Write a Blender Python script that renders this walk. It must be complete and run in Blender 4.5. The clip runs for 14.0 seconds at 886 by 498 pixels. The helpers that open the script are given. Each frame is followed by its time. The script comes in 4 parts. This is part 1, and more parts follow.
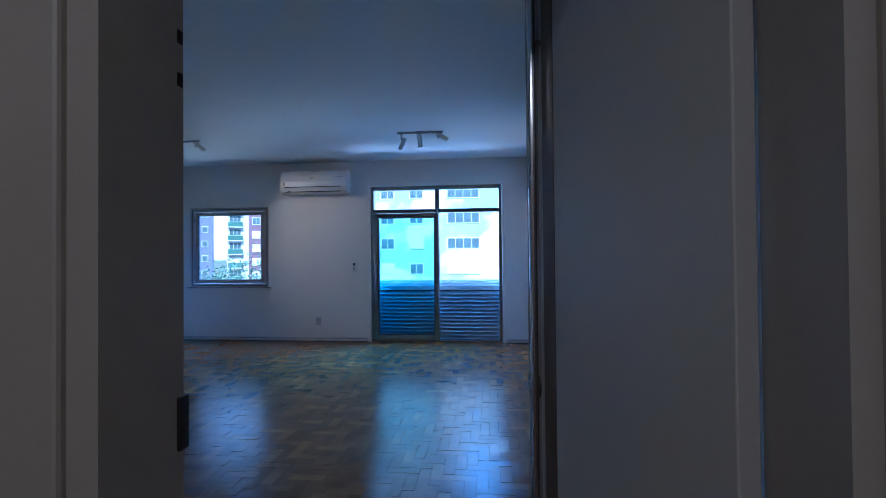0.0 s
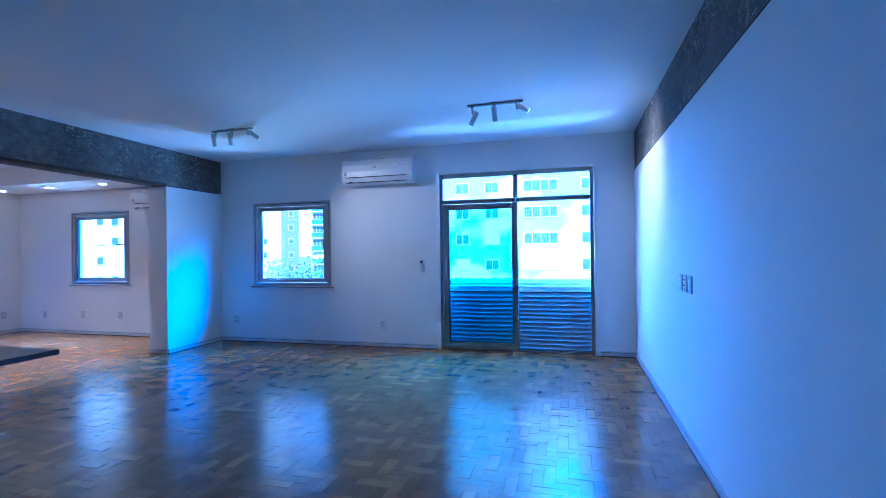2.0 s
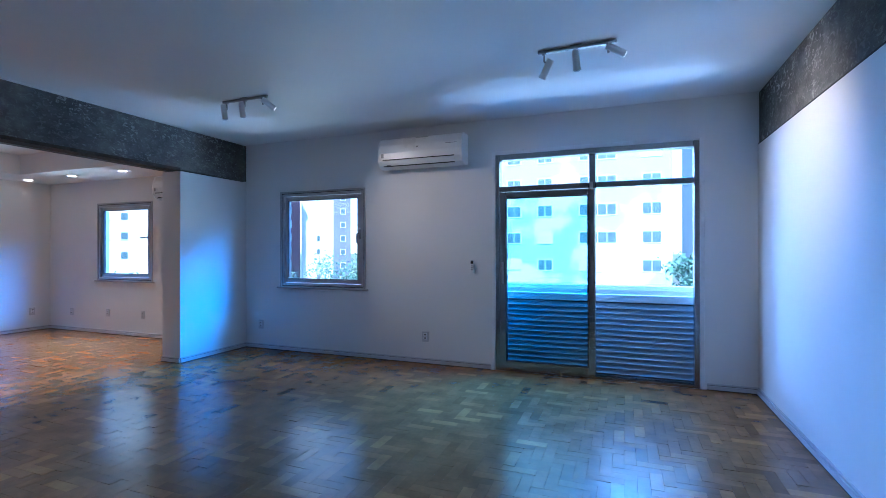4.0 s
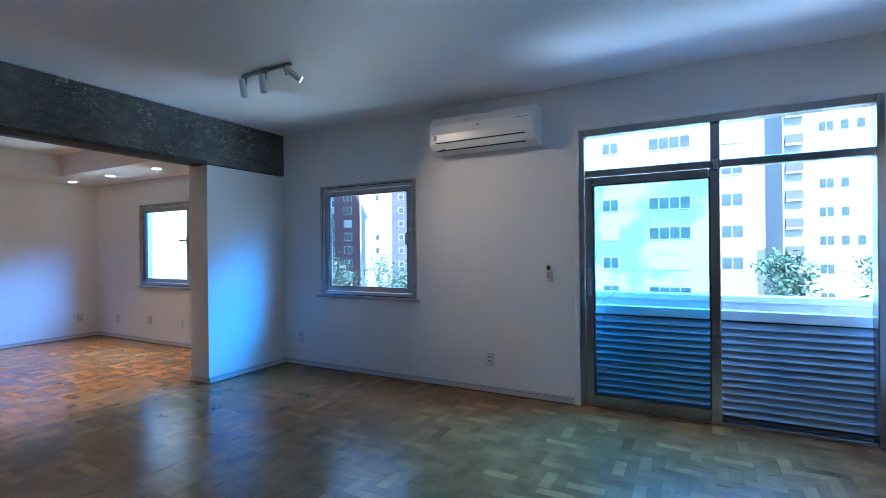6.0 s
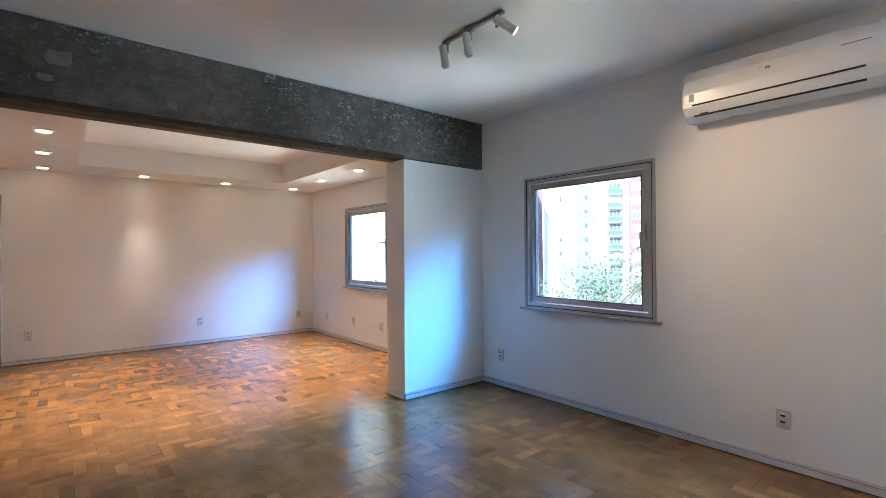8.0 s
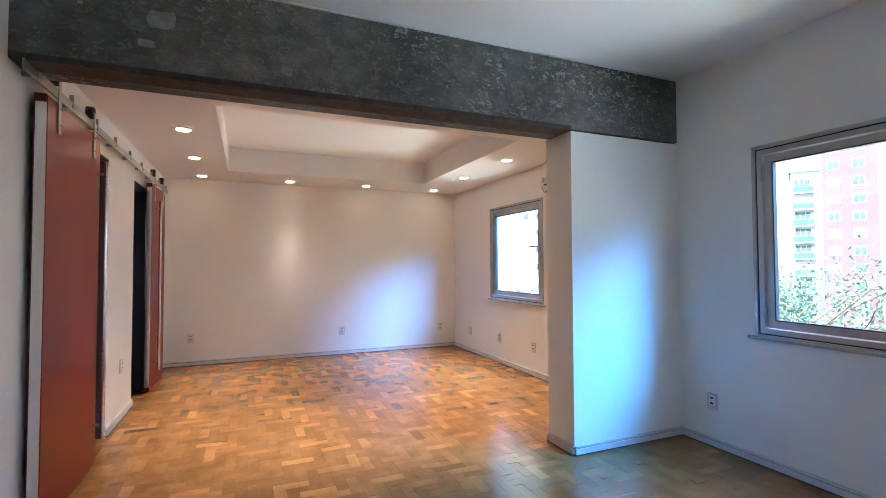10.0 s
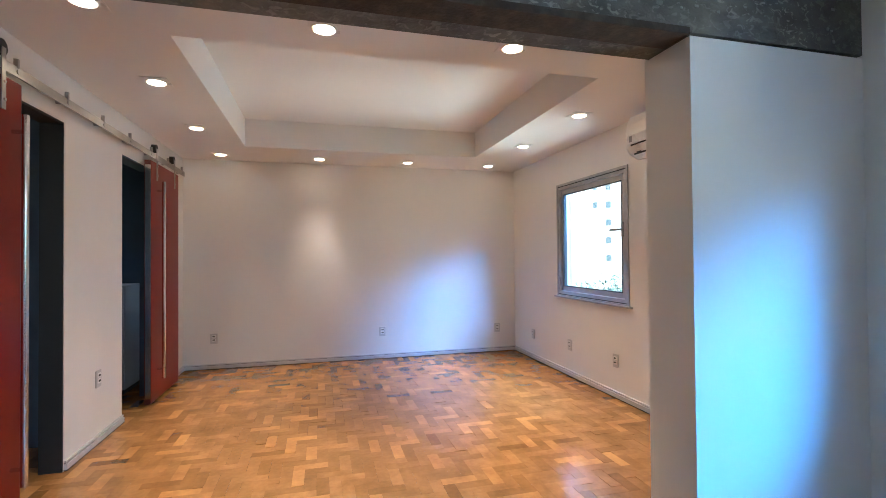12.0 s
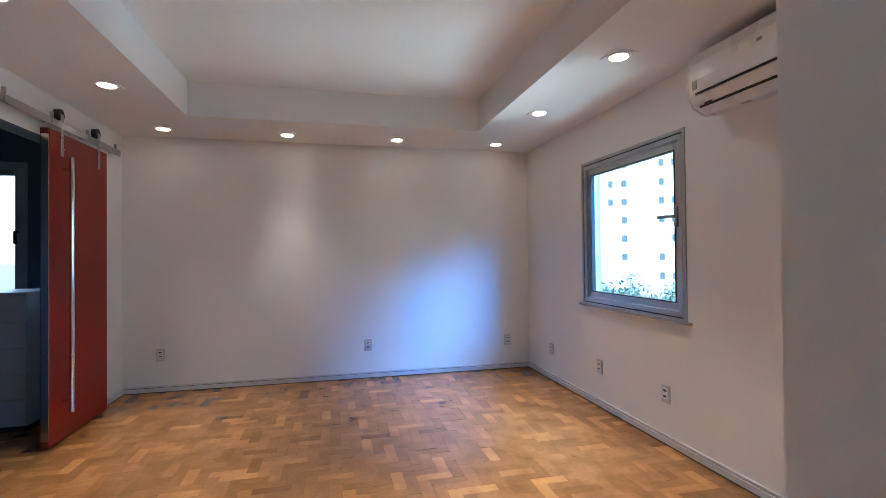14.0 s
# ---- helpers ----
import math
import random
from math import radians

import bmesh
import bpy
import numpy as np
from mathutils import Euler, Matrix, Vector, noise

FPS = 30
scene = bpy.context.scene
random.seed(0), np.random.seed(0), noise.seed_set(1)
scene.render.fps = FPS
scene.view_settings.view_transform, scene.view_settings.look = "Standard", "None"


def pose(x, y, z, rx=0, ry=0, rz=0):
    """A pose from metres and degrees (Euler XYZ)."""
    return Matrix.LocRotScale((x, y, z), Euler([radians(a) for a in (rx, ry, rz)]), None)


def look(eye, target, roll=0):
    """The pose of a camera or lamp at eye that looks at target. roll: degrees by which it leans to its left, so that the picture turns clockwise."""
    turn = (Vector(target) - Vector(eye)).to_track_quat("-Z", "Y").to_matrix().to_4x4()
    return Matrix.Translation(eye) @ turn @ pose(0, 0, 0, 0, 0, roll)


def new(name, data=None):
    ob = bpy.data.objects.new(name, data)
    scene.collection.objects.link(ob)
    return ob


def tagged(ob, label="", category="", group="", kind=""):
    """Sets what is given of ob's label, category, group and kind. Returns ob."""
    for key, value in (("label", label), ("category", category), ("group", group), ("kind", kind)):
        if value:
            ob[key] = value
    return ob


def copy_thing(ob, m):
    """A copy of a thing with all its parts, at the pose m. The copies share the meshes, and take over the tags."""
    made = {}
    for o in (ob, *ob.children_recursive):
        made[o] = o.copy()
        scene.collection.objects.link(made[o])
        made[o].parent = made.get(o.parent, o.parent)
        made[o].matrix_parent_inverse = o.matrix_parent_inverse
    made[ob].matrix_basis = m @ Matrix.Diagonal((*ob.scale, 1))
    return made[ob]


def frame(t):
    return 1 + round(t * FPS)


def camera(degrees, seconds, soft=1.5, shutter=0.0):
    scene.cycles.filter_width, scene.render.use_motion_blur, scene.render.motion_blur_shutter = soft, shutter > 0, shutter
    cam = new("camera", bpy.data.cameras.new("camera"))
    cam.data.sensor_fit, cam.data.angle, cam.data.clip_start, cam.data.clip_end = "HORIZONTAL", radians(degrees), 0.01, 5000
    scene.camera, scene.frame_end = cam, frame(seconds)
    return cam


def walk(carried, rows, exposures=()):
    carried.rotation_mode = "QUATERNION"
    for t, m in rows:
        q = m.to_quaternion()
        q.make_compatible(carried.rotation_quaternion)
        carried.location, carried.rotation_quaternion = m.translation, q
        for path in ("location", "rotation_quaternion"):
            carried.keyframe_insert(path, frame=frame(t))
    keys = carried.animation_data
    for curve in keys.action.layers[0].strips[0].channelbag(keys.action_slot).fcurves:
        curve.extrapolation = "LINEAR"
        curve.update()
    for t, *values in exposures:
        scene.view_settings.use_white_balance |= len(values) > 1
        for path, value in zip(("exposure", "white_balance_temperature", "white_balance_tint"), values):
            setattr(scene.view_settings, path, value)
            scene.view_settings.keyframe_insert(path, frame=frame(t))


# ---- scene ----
# metres in one unit of the plan
U = 0.94
cam = camera(86.9, 14.0, soft=0.8)
PATH = [
    (0, (-0.04, 0.248, 1.328), (-0.247, 2.237, 1.354), -0.5),
    (0.5, (-0.086, 0.488, 1.375), (-0.362, 2.468, 1.38), -0.6),
    (1, (-0.133, 0.701, 1.377), (-0.465, 2.673, 1.376), -0.8),
    (1.5, (-0.132, 0.935, 1.364), (-0.556, 2.889, 1.37), -0.8),
    (2, (-0.18, 1.154, 1.338), (-0.704, 3.084, 1.349), -0.8),
    (2.5, (-0.242, 1.418, 1.332), (-0.857, 3.321, 1.35), -0.8),
    (3, (-0.335, 1.664, 1.317), (-1.0, 3.55, 1.334), -0.9),
    (3.2, (-0.376, 1.796, 1.305), (-1.062, 3.675, 1.32), -0.6),
    (5.5, (-0.885, 2.965, 1.394), (-1.716, 4.784, 1.388), -0.8),
    (6, (-1.011, 3.187, 1.378), (-1.96, 4.948, 1.377), -0.6),
    (6.5, (-1.249, 3.329, 1.366), (-2.329, 5.012, 1.372), -0.3),
    (7, (-1.468, 3.453, 1.392), (-2.692, 5.035, 1.396), -0.2),
    (7.5, (-1.644, 3.59, 1.395), (-3.023, 5.038, 1.397), -0.4),
    (8, (-1.834, 3.756, 1.389), (-3.371, 5.035, 1.405), -0.3),
    (8.5, (-2.042, 3.859, 1.348), (-3.696, 4.983, 1.373), -0.3),
    (9, (-2.297, 3.977, 1.352), (-4.039, 4.959, 1.384), -0.5),
    (9.2, (-2.392, 4.018, 1.341), (-4.161, 4.951, 1.379), -0.3),
    (11.3, (-3.449, 4.508, 1.344), (-5.361, 5.095, 1.377), -0.3),
    (11.5, (-3.555, 4.563, 1.368), (-5.475, 5.125, 1.386), -0.1),
    (12, (-3.76, 4.714, 1.314), (-5.694, 5.225, 1.343), -0.5),
    (12.5, (-4.034, 4.803, 1.333), (-5.971, 5.3, 1.36), -0.4),
    (13, (-4.274, 4.919, 1.307), (-6.218, 5.39, 1.331), -0.4),
    (13.5, (-4.543, 5.015, 1.312), (-6.489, 5.474, 1.337), -0.5),
    (14, (-4.754, 5.139, 1.298), (-6.701, 5.597, 1.324), -0.6),
]

EXPOSURES = [
    (0.0, 1.95, 4350, 12),
    (0.5, 3.15, 4150, 13),
    (1.0, 3.08, 3950, 13),
    (2.0, 2.85, 3650, 15),
    (3.2, 2.55, 4100, 15),
    (5.3, 2.35, 4900, 11),
    (6.0, 2.4, 5000, 10),
    (7.0, 2.85, 6150, 12),
    (9.0, 3.25, 6350, 15),
    (11.3, 3.2, 6250, 14),
    (14.0, 2.7, 5300, 11),
]
walk(cam, [(t, look(eye, target, roll)) for t, eye, target, roll in PATH], EXPOSURES)

# ---- daylight ----
world = bpy.data.worlds.new("sky")
scene.world = world
world.use_nodes = True
wn = world.node_tree.nodes
sky = wn.new("ShaderNodeTexSky")
sky.sky_type, sky.sun_disc = "NISHITA", False
sky.sun_elevation, sky.sun_rotation = radians(56), radians(192)
wn["Background"].inputs["Strength"].default_value = 0.15
world.node_tree.links.new(sky.outputs["Color"], wn["Background"].inputs["Color"])


def lamp(name, kind, energy, colour, m, **props):
    data = bpy.data.lights.new(name, kind)
    data.energy, data.color = energy, colour
    for key, value in props.items():
        if key == "size":
            data.size = value
        elif key == "size_y":
            data.size_y = value
        elif key == "angle":
            data.angle = value
        elif key == "spot":
            data.spot_size = radians(value)
        elif key == "blend":
            data.spot_blend = value
        elif key == "radius":
            data.shadow_soft_size = value
    if kind == "AREA":
        data.shape = "RECTANGLE" if "size_y" in props else "SQUARE"
    ob = new(name, data)
    ob.matrix_world = m
    return ob


# the sun stands behind the house, high over the entrance side
lamp("sun", "SUN", 4.4, (1.0, 0.95, 0.88), look((0, -6, 12), (-3.0, 8.0, -9.0)), angle=radians(0.53))
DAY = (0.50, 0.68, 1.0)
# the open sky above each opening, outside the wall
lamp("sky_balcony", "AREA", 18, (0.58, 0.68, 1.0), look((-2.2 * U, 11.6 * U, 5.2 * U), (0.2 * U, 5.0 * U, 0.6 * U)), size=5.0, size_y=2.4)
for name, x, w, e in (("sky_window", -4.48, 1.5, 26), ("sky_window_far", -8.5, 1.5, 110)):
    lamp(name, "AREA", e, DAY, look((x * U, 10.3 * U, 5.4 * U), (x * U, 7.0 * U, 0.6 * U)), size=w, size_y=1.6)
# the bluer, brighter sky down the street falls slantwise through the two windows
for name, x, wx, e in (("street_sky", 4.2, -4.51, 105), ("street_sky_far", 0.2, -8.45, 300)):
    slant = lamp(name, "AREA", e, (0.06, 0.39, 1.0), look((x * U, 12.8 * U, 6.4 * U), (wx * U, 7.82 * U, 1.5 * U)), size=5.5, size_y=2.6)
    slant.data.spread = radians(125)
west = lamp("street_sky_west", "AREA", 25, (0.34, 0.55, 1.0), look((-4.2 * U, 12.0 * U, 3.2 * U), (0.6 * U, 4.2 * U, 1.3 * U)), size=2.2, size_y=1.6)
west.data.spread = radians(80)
# light thrown up by the sunlit street below the two windows
for name, x, y, z, e, w, h in (("street_glow", -4.48, 9.7, -1.3, 9.5, 1.5, 1.2), ("street_glow_far", -8.45, 9.5, -1.2, 10, 1.3, 1.2), ("street_glow_deep", -8.45, 12.5, -1.2, 44, 2.4, 1.6)):
    lamp(name, "AREA", e, (0.84, 0.95, 0.88), look((x * U, y * U, z * U), (x * U, 7.6 * U, 1.7 * U)), size=w, size_y=h)
balcony_glow = lamp("street_glow_balcony", "AREA", 50, (0.66, 0.84, 1.0), look((-0.7 * U, 12.0 * U, -1.6 * U), (-0.7 * U, 7.6 * U, 2.1 * U)), size=3.2, size_y=2.8)
balcony_glow.data.spread = radians(95)
# added fill light behind the walk's start, no fitting seen; brightens the door leaf
lamp("hall_fill", "AREA", 3.3, (1.0, 0.83, 0.64), look((-0.4 * U, -0.9 * U, 2.7 * U), (-0.4 * U, -0.899 * U, 0)), size=0.3)


# ---- materials ----
def shader(name, colour, rough=0.6, metal=0.0, var=0.12, scale=3.0, fine=60.0, bump=0.15, coat=0.0, second=None, cut=(0.45, 0.62), stretch=(1, 1, 1), random_by=""):
    """Colour varied by a broad and a fine noise, with relief and uneven gloss."""
    mat = bpy.data.materials.new(name)
    mat.use_nodes = True
    n, link = mat.node_tree.nodes, mat.node_tree.links.new
    b = n["Principled BSDF"]
    b.inputs["Metallic"].default_value = metal
    if coat:
        b.inputs["Coat Weight"].default_value = coat
        b.inputs["Coat Roughness"].default_value = 0.12
    co = n.new("ShaderNodeTexCoord")
    mp = n.new("ShaderNodeMapping")
    mp.inputs["Scale"].default_value = stretch
    link(co.outputs["Object"], mp.inputs["Vector"])
    broad, grain = n.new("ShaderNodeTexNoise"), n.new("ShaderNodeTexNoise")
    broad.inputs["Scale"].default_value, broad.inputs["Detail"].default_value = scale, 6
    grain.inputs["Scale"].default_value, grain.inputs["Detail"].default_value = fine, 4
    link(mp.outputs["Vector"], broad.inputs["Vector"])
    link(mp.outputs["Vector"], grain.inputs["Vector"])
    dark = tuple(c * (1 - var) for c in colour) if second is None else second
    ramp = n.new("ShaderNodeValToRGB")
    ramp.color_ramp.elements[0].position, ramp.color_ramp.elements[1].position = cut
    ramp.color_ramp.elements[0].color = (*dark, 1)
    ramp.color_ramp.elements[1].color = (*colour, 1)
    link(broad.outputs["Fac"], ramp.inputs["Fac"])
    mix = n.new("ShaderNodeMix")
    mix.data_type, mix.blend_type = "RGBA", "MULTIPLY"
    mix.inputs["Factor"].default_value = 1.0
    tone = n.new("ShaderNodeMapRange")
    tone.inputs["To Min"].default_value, tone.inputs["To Max"].default_value = 1 - var, 1 + var * 0.6
    link(grain.outputs["Fac"], tone.inputs["Value"])
    link(ramp.outputs["Color"], mix.inputs["A"])
    link(tone.outputs["Result"], mix.inputs["B"])
    out = mix.outputs["Result"]
    if random_by:
        src = n.new("ShaderNodeObjectInfo" if random_by == "object" else "ShaderNodeNewGeometry")
        socket = src.outputs["Random" if random_by == "object" else "Random Per Island"]
        tint = n.new("ShaderNodeValToRGB")
        els = tint.color_ramp.elements
        els[0].position, els[0].color = 0.0, (0.55, 0.49, 0.43, 1)
        els[1].position, els[1].color = 1.0, (1.42, 1.38, 1.25, 1)
        for pos, col in ((0.04, (0.76, 0.71, 0.65, 1)), (0.4, (0.87, 0.84, 0.79, 1)), (0.8, (1.0, 0.97, 0.93, 1)), (0.91, (1.2, 1.16, 1.08, 1))):
            e = els.new(pos)
            e.color = col
        link(socket, tint.inputs["Fac"])
        m2 = n.new("ShaderNodeMix")
        m2.data_type, m2.blend_type = "RGBA", "MULTIPLY"
        m2.inputs["Factor"].default_value = 1.0
        link(out, m2.inputs["A"])
        link(tint.outputs["Color"], m2.inputs["B"])
        out = m2.outputs["Result"]
    link(out, b.inputs["Base Color"])
    gloss = n.new("ShaderNodeMapRange")
    gloss.inputs["To Min"].default_value, gloss.inputs["To Max"].default_value = rough * 0.82, min(1.0, rough * 1.2)
    link(broad.outputs["Fac"], gloss.inputs["Value"])
    link(gloss.outputs["Result"], b.inputs["Roughness"])
    if bump:
        bp = n.new("ShaderNodeBump")
        bp.inputs["Strength"].default_value, bp.inputs["Distance"].default_value = bump, 0.004
        link(grain.outputs["Fac"], bp.inputs["Height"])
        link(bp.outputs["Normal"], b.inputs["Normal"])
    return mat


def flecked(name, light, dark, fleck):
    """Bare concrete: broad tone, cloudy patches and pale flecks where the surface has broken away."""
    mat = bpy.data.materials.new(name)
    mat.use_nodes = True
    n, link = mat.node_tree.nodes, mat.node_tree.links.new
    b = n["Principled BSDF"]
    b.inputs["Roughness"].default_value = 0.8
    co = n.new("ShaderNodeTexCoord")

    def noisy(scale, detail, lo, hi, c0, c1, stretch=(1, 1, 1)):
        mp, t, r = n.new("ShaderNodeMapping"), n.new("ShaderNodeTexNoise"), n.new("ShaderNodeValToRGB")
        mp.inputs["Scale"].default_value = stretch
        t.inputs["Scale"].default_value, t.inputs["Detail"].default_value = scale, detail
        link(co.outputs["Object"], mp.inputs["Vector"])
        link(mp.outputs["Vector"], t.inputs["Vector"])
        r.color_ramp.elements[0].position, r.color_ramp.elements[1].position = lo, hi
        r.color_ramp.elements[0].color, r.color_ramp.elements[1].color = (*c0, 1), (*c1, 1)
        link(t.outputs["Fac"], r.inputs["Fac"])
        return t, r

    def blend(kind, a, bb, fac=1.0):
        m = n.new("ShaderNodeMix")
        m.data_type, m.blend_type = "RGBA", kind
        if isinstance(fac, float):
            m.inputs["Factor"].default_value = fac
        else:
            link(fac, m.inputs["Factor"])
        link(a, m.inputs["A"])
        link(bb, m.inputs["B"])
        return m.outputs["Result"]

    _, base = noisy(1.3, 5, 0.35, 0.65, dark, light)
    _, cloud = noisy(9, 6, 0.35, 0.7, (0.72, 0.72, 0.72), (1.25, 1.25, 1.25), (1, 1, 1.5))
    chips, spots = noisy(21, 9, 0.545, 0.62, (0, 0, 0), (1, 1, 1), (1, 1, 1.5))
    chips.inputs["Distortion"].default_value = 1.2
    _, zones = noisy(1.9, 4, 0.46, 0.62, (0.2, 0.2, 0.2), (1, 1, 1))
    _, pale = noisy(5, 2, 0.0, 1.0, fleck, tuple(c * 0.8 for c in fleck))
    where = blend("MULTIPLY", spots.outputs["Color"], zones.outputs["Color"])
    tone = blend("MULTIPLY", base.outputs["Color"], cloud.outputs["Color"])
    link(blend("MIX", tone, pale.outputs["Color"], where), b.inputs["Base Color"])
    bp = n.new("ShaderNodeBump")
    bp.inputs["Strength"].default_value, bp.inputs["Distance"].default_value = 0.7, 0.012
    link(chips.outputs["Fac"], bp.inputs["Height"])
    link(bp.outputs["Normal"], b.inputs["Normal"])
    return mat


def glowing(name, colour, strength):
    mat = bpy.data.materials.new(name)
    mat.use_nodes = True
    b = mat.node_tree.nodes["Principled BSDF"]
    b.inputs["Base Color"].default_value = (0.9, 0.9, 0.9, 1)
    b.inputs["Emission Color"].default_value = (*colour, 1)
    b.inputs["Emission Strength"].default_value = strength
    return mat


def pane_glass(name, tint):
    mat = bpy.data.materials.new(name)
    mat.use_nodes = True
    n, link = mat.node_tree.nodes, mat.node_tree.links.new
    n.remove(n["Principled BSDF"])
    clear, gloss, mix, fr = (n.new(k) for k in ("ShaderNodeBsdfTransparent", "ShaderNodeBsdfGlossy", "ShaderNodeMixShader", "ShaderNodeLayerWeight"))
    clear.inputs["Color"].default_value = (*tint, 1)
    gloss.inputs["Roughness"].default_value = 0.02
    fr.inputs["Blend"].default_value = 0.5
    rise, lift = n.new("ShaderNodeMath"), n.new("ShaderNodeMapRange")
    rise.operation = "POWER"
    rise.inputs[1].default_value = 4.0
    lift.inputs["To Min"].default_value, lift.inputs["To Max"].default_value = 0.035, 0.7
    link(fr.outputs["Facing"], rise.inputs[0])
    link(rise.outputs["Value"], lift.inputs["Value"])
    link(lift.outputs["Result"], mix.inputs["Fac"])
    link(clear.outputs["BSDF"], mix.inputs[1])
    link(gloss.outputs["BSDF"], mix.inputs[2])
    link(mix.outputs["Shader"], n["Material Output"].inputs["Surface"])
    return mat


WHITE = shader("white_wall_paint", (0.80, 0.79, 0.77), 0.75, var=0.03, scale=1.2, fine=180, bump=0.08)
CEIL = shader("white_ceiling_paint", (0.86, 0.85, 0.83), 0.85, var=0.03, scale=0.8, fine=150, bump=0.06)
# brownish tone carries the dimness of the entrance hall
HALL = shader("dim_hall_wall", (0.24, 0.19, 0.15), 0.7, var=0.05, scale=1.0, fine=120, bump=0.08)
# the dimness of the side rooms is put into this dark blue-grey
DIMWALL = shader("dim_side_room_wall", (0.055, 0.085, 0.125), 0.7, var=0.06)
CONCRETE = flecked("board_marked_concrete", (0.16, 0.155, 0.135), (0.078, 0.076, 0.068), (0.42, 0.41, 0.36))
SCAR = shader("pale_mortar", (0.30, 0.30, 0.28), 0.9, var=0.25, scale=20, fine=90, bump=0.6)
RAW = shader("rough_broken_edge", (0.075, 0.055, 0.04), 0.95, var=0.4, scale=14, fine=60, bump=1.0)
SKIRT = shader("grey_white_skirting", (0.58, 0.58, 0.60), 0.5, var=0.06)
# for real joints, and for strips and sheets that stand in for shade
GAP = shader("dark_joint_and_shade", (0.05, 0.045, 0.04), 0.9)
ALU = shader("brushed_aluminium", (0.50, 0.505, 0.51), 0.36, metal=0.85, var=0.1, fine=220, bump=0.05)
DOORALU = shader("anodised_door_aluminium", (0.44, 0.44, 0.45), 0.22, metal=1.0, var=0.08, fine=220, bump=0.03)
STEEL = shader("polished_steel", (0.72, 0.72, 0.73), 0.16, metal=1.0, var=0.05, bump=0.0)
DULL = shader("satin_nickel", (0.42, 0.41, 0.40), 0.35, metal=0.9, var=0.1)
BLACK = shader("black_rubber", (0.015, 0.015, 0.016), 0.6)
PLASTIC = shader("white_plastic", (0.80, 0.80, 0.79), 0.28, var=0.02, bump=0.02)
PLATE = shader("aged_white_plate", (0.56, 0.56, 0.56), 0.35, var=0.06, bump=0.02)
GREYP = shader("grey_plastic", (0.30, 0.30, 0.31), 0.4, var=0.04)
BRONZE = shader("dark_bronze", (0.05, 0.042, 0.035), 0.35, metal=0.8, var=0.1)
RED = shader("red_lacquer", (0.24, 0.012, 0.006), 0.3, var=0.12, scale=1.5, fine=30, bump=0.04)
RED.node_tree.nodes["Principled BSDF"].inputs["Specular IOR Level"].default_value = 0.2
REDSIDE = shader("dark_red_edge", (0.10, 0.008, 0.006), 0.4, var=0.2)
STONE = shader("dark_granite", (0.03, 0.032, 0.035), 0.16, var=0.4, scale=20, fine=160, bump=0.02)
# white laminate, with the side room's dim blue light put into its colour
CABINET = shader("white_laminate_dim_blue", (0.42, 0.47, 0.52), 0.4, var=0.04)
DOORPAINT = shader("cream_door_enamel", (0.46, 0.44, 0.40), 0.42, var=0.05, scale=0.7, fine=40, bump=0.06)
CASING = shader("brown_door_casing", (0.13, 0.09, 0.06), 0.4, var=0.2, stretch=(6, 6, 0.6))
LINER = shader("beige_door_lining", (0.33, 0.29, 0.24), 0.5, var=0.06)
MARBLE = shader("grey_stone_sill", (0.42, 0.41, 0.40), 0.35, var=0.2, scale=12)
SLAT = shader("pale_blue_slat_paint", (0.42, 0.47, 0.52), 0.4, var=0.1)
COPING = shader("white_parapet_paint", (0.75, 0.75, 0.73), 0.7, var=0.08)
TILE = shader("balcony_floor_tile", (0.50, 0.50, 0.48), 0.5, var=0.12)
WOOD = (0.325, 0.166, 0.055)
PARQUET = shader("varnished_parquet", WOOD, 0.22, var=0.22, scale=5, fine=34, bump=0.16, second=(0.22, 0.107, 0.035), cut=(0.3, 0.6), random_by="island")
BLOCK = shader("varnished_parquet_block", WOOD, 0.22, var=0.22, scale=5, fine=34, bump=0.16, second=(0.22, 0.107, 0.035), cut=(0.3, 0.6), random_by="object")
SUBFLOOR = shader("dark_floor_joint", (0.11, 0.06, 0.025), 0.9)
WARMLENS = glowing("warm_lamp_lens", (1.0, 0.82, 0.58), 3.5)
GLASS = pane_glass("window_glass", (0.96, 0.99, 0.99))
GREENGLASS = pane_glass("tinted_door_glass", (0.66, 0.87, 0.92))


# ---- mesh helpers ----
def box(bm, x0, x1, y0, y1, z0, z1, bevel=0.0, segments=2):
    made = bmesh.ops.create_cube(bm, size=1.0)["verts"]
    c = Vector(((x0 + x1) / 2, (y0 + y1) / 2, (z0 + z1) / 2))
    for v in made:
        v.co = Vector((v.co.x * abs(x1 - x0), v.co.y * abs(y1 - y0), v.co.z * abs(z1 - z0))) + c
    if bevel:
        edges = {e for v in made for e in v.link_edges}
        bmesh.ops.bevel(bm, geom=list(edges), offset=bevel, segments=segments, profile=0.5, affect="EDGES")
    return bm


def tube(bm, a, b, r, r2=None, sides=12):
    a, b = Vector(a), Vector(b)
    m = Matrix.Translation((a + b) / 2) @ (b - a).to_track_quat("Z", "Y").to_matrix().to_4x4()
    bmesh.ops.create_cone(bm, cap_ends=True, segments=sides, radius1=r, radius2=r if r2 is None else r2, depth=(b - a).length, matrix=m)
    return bm


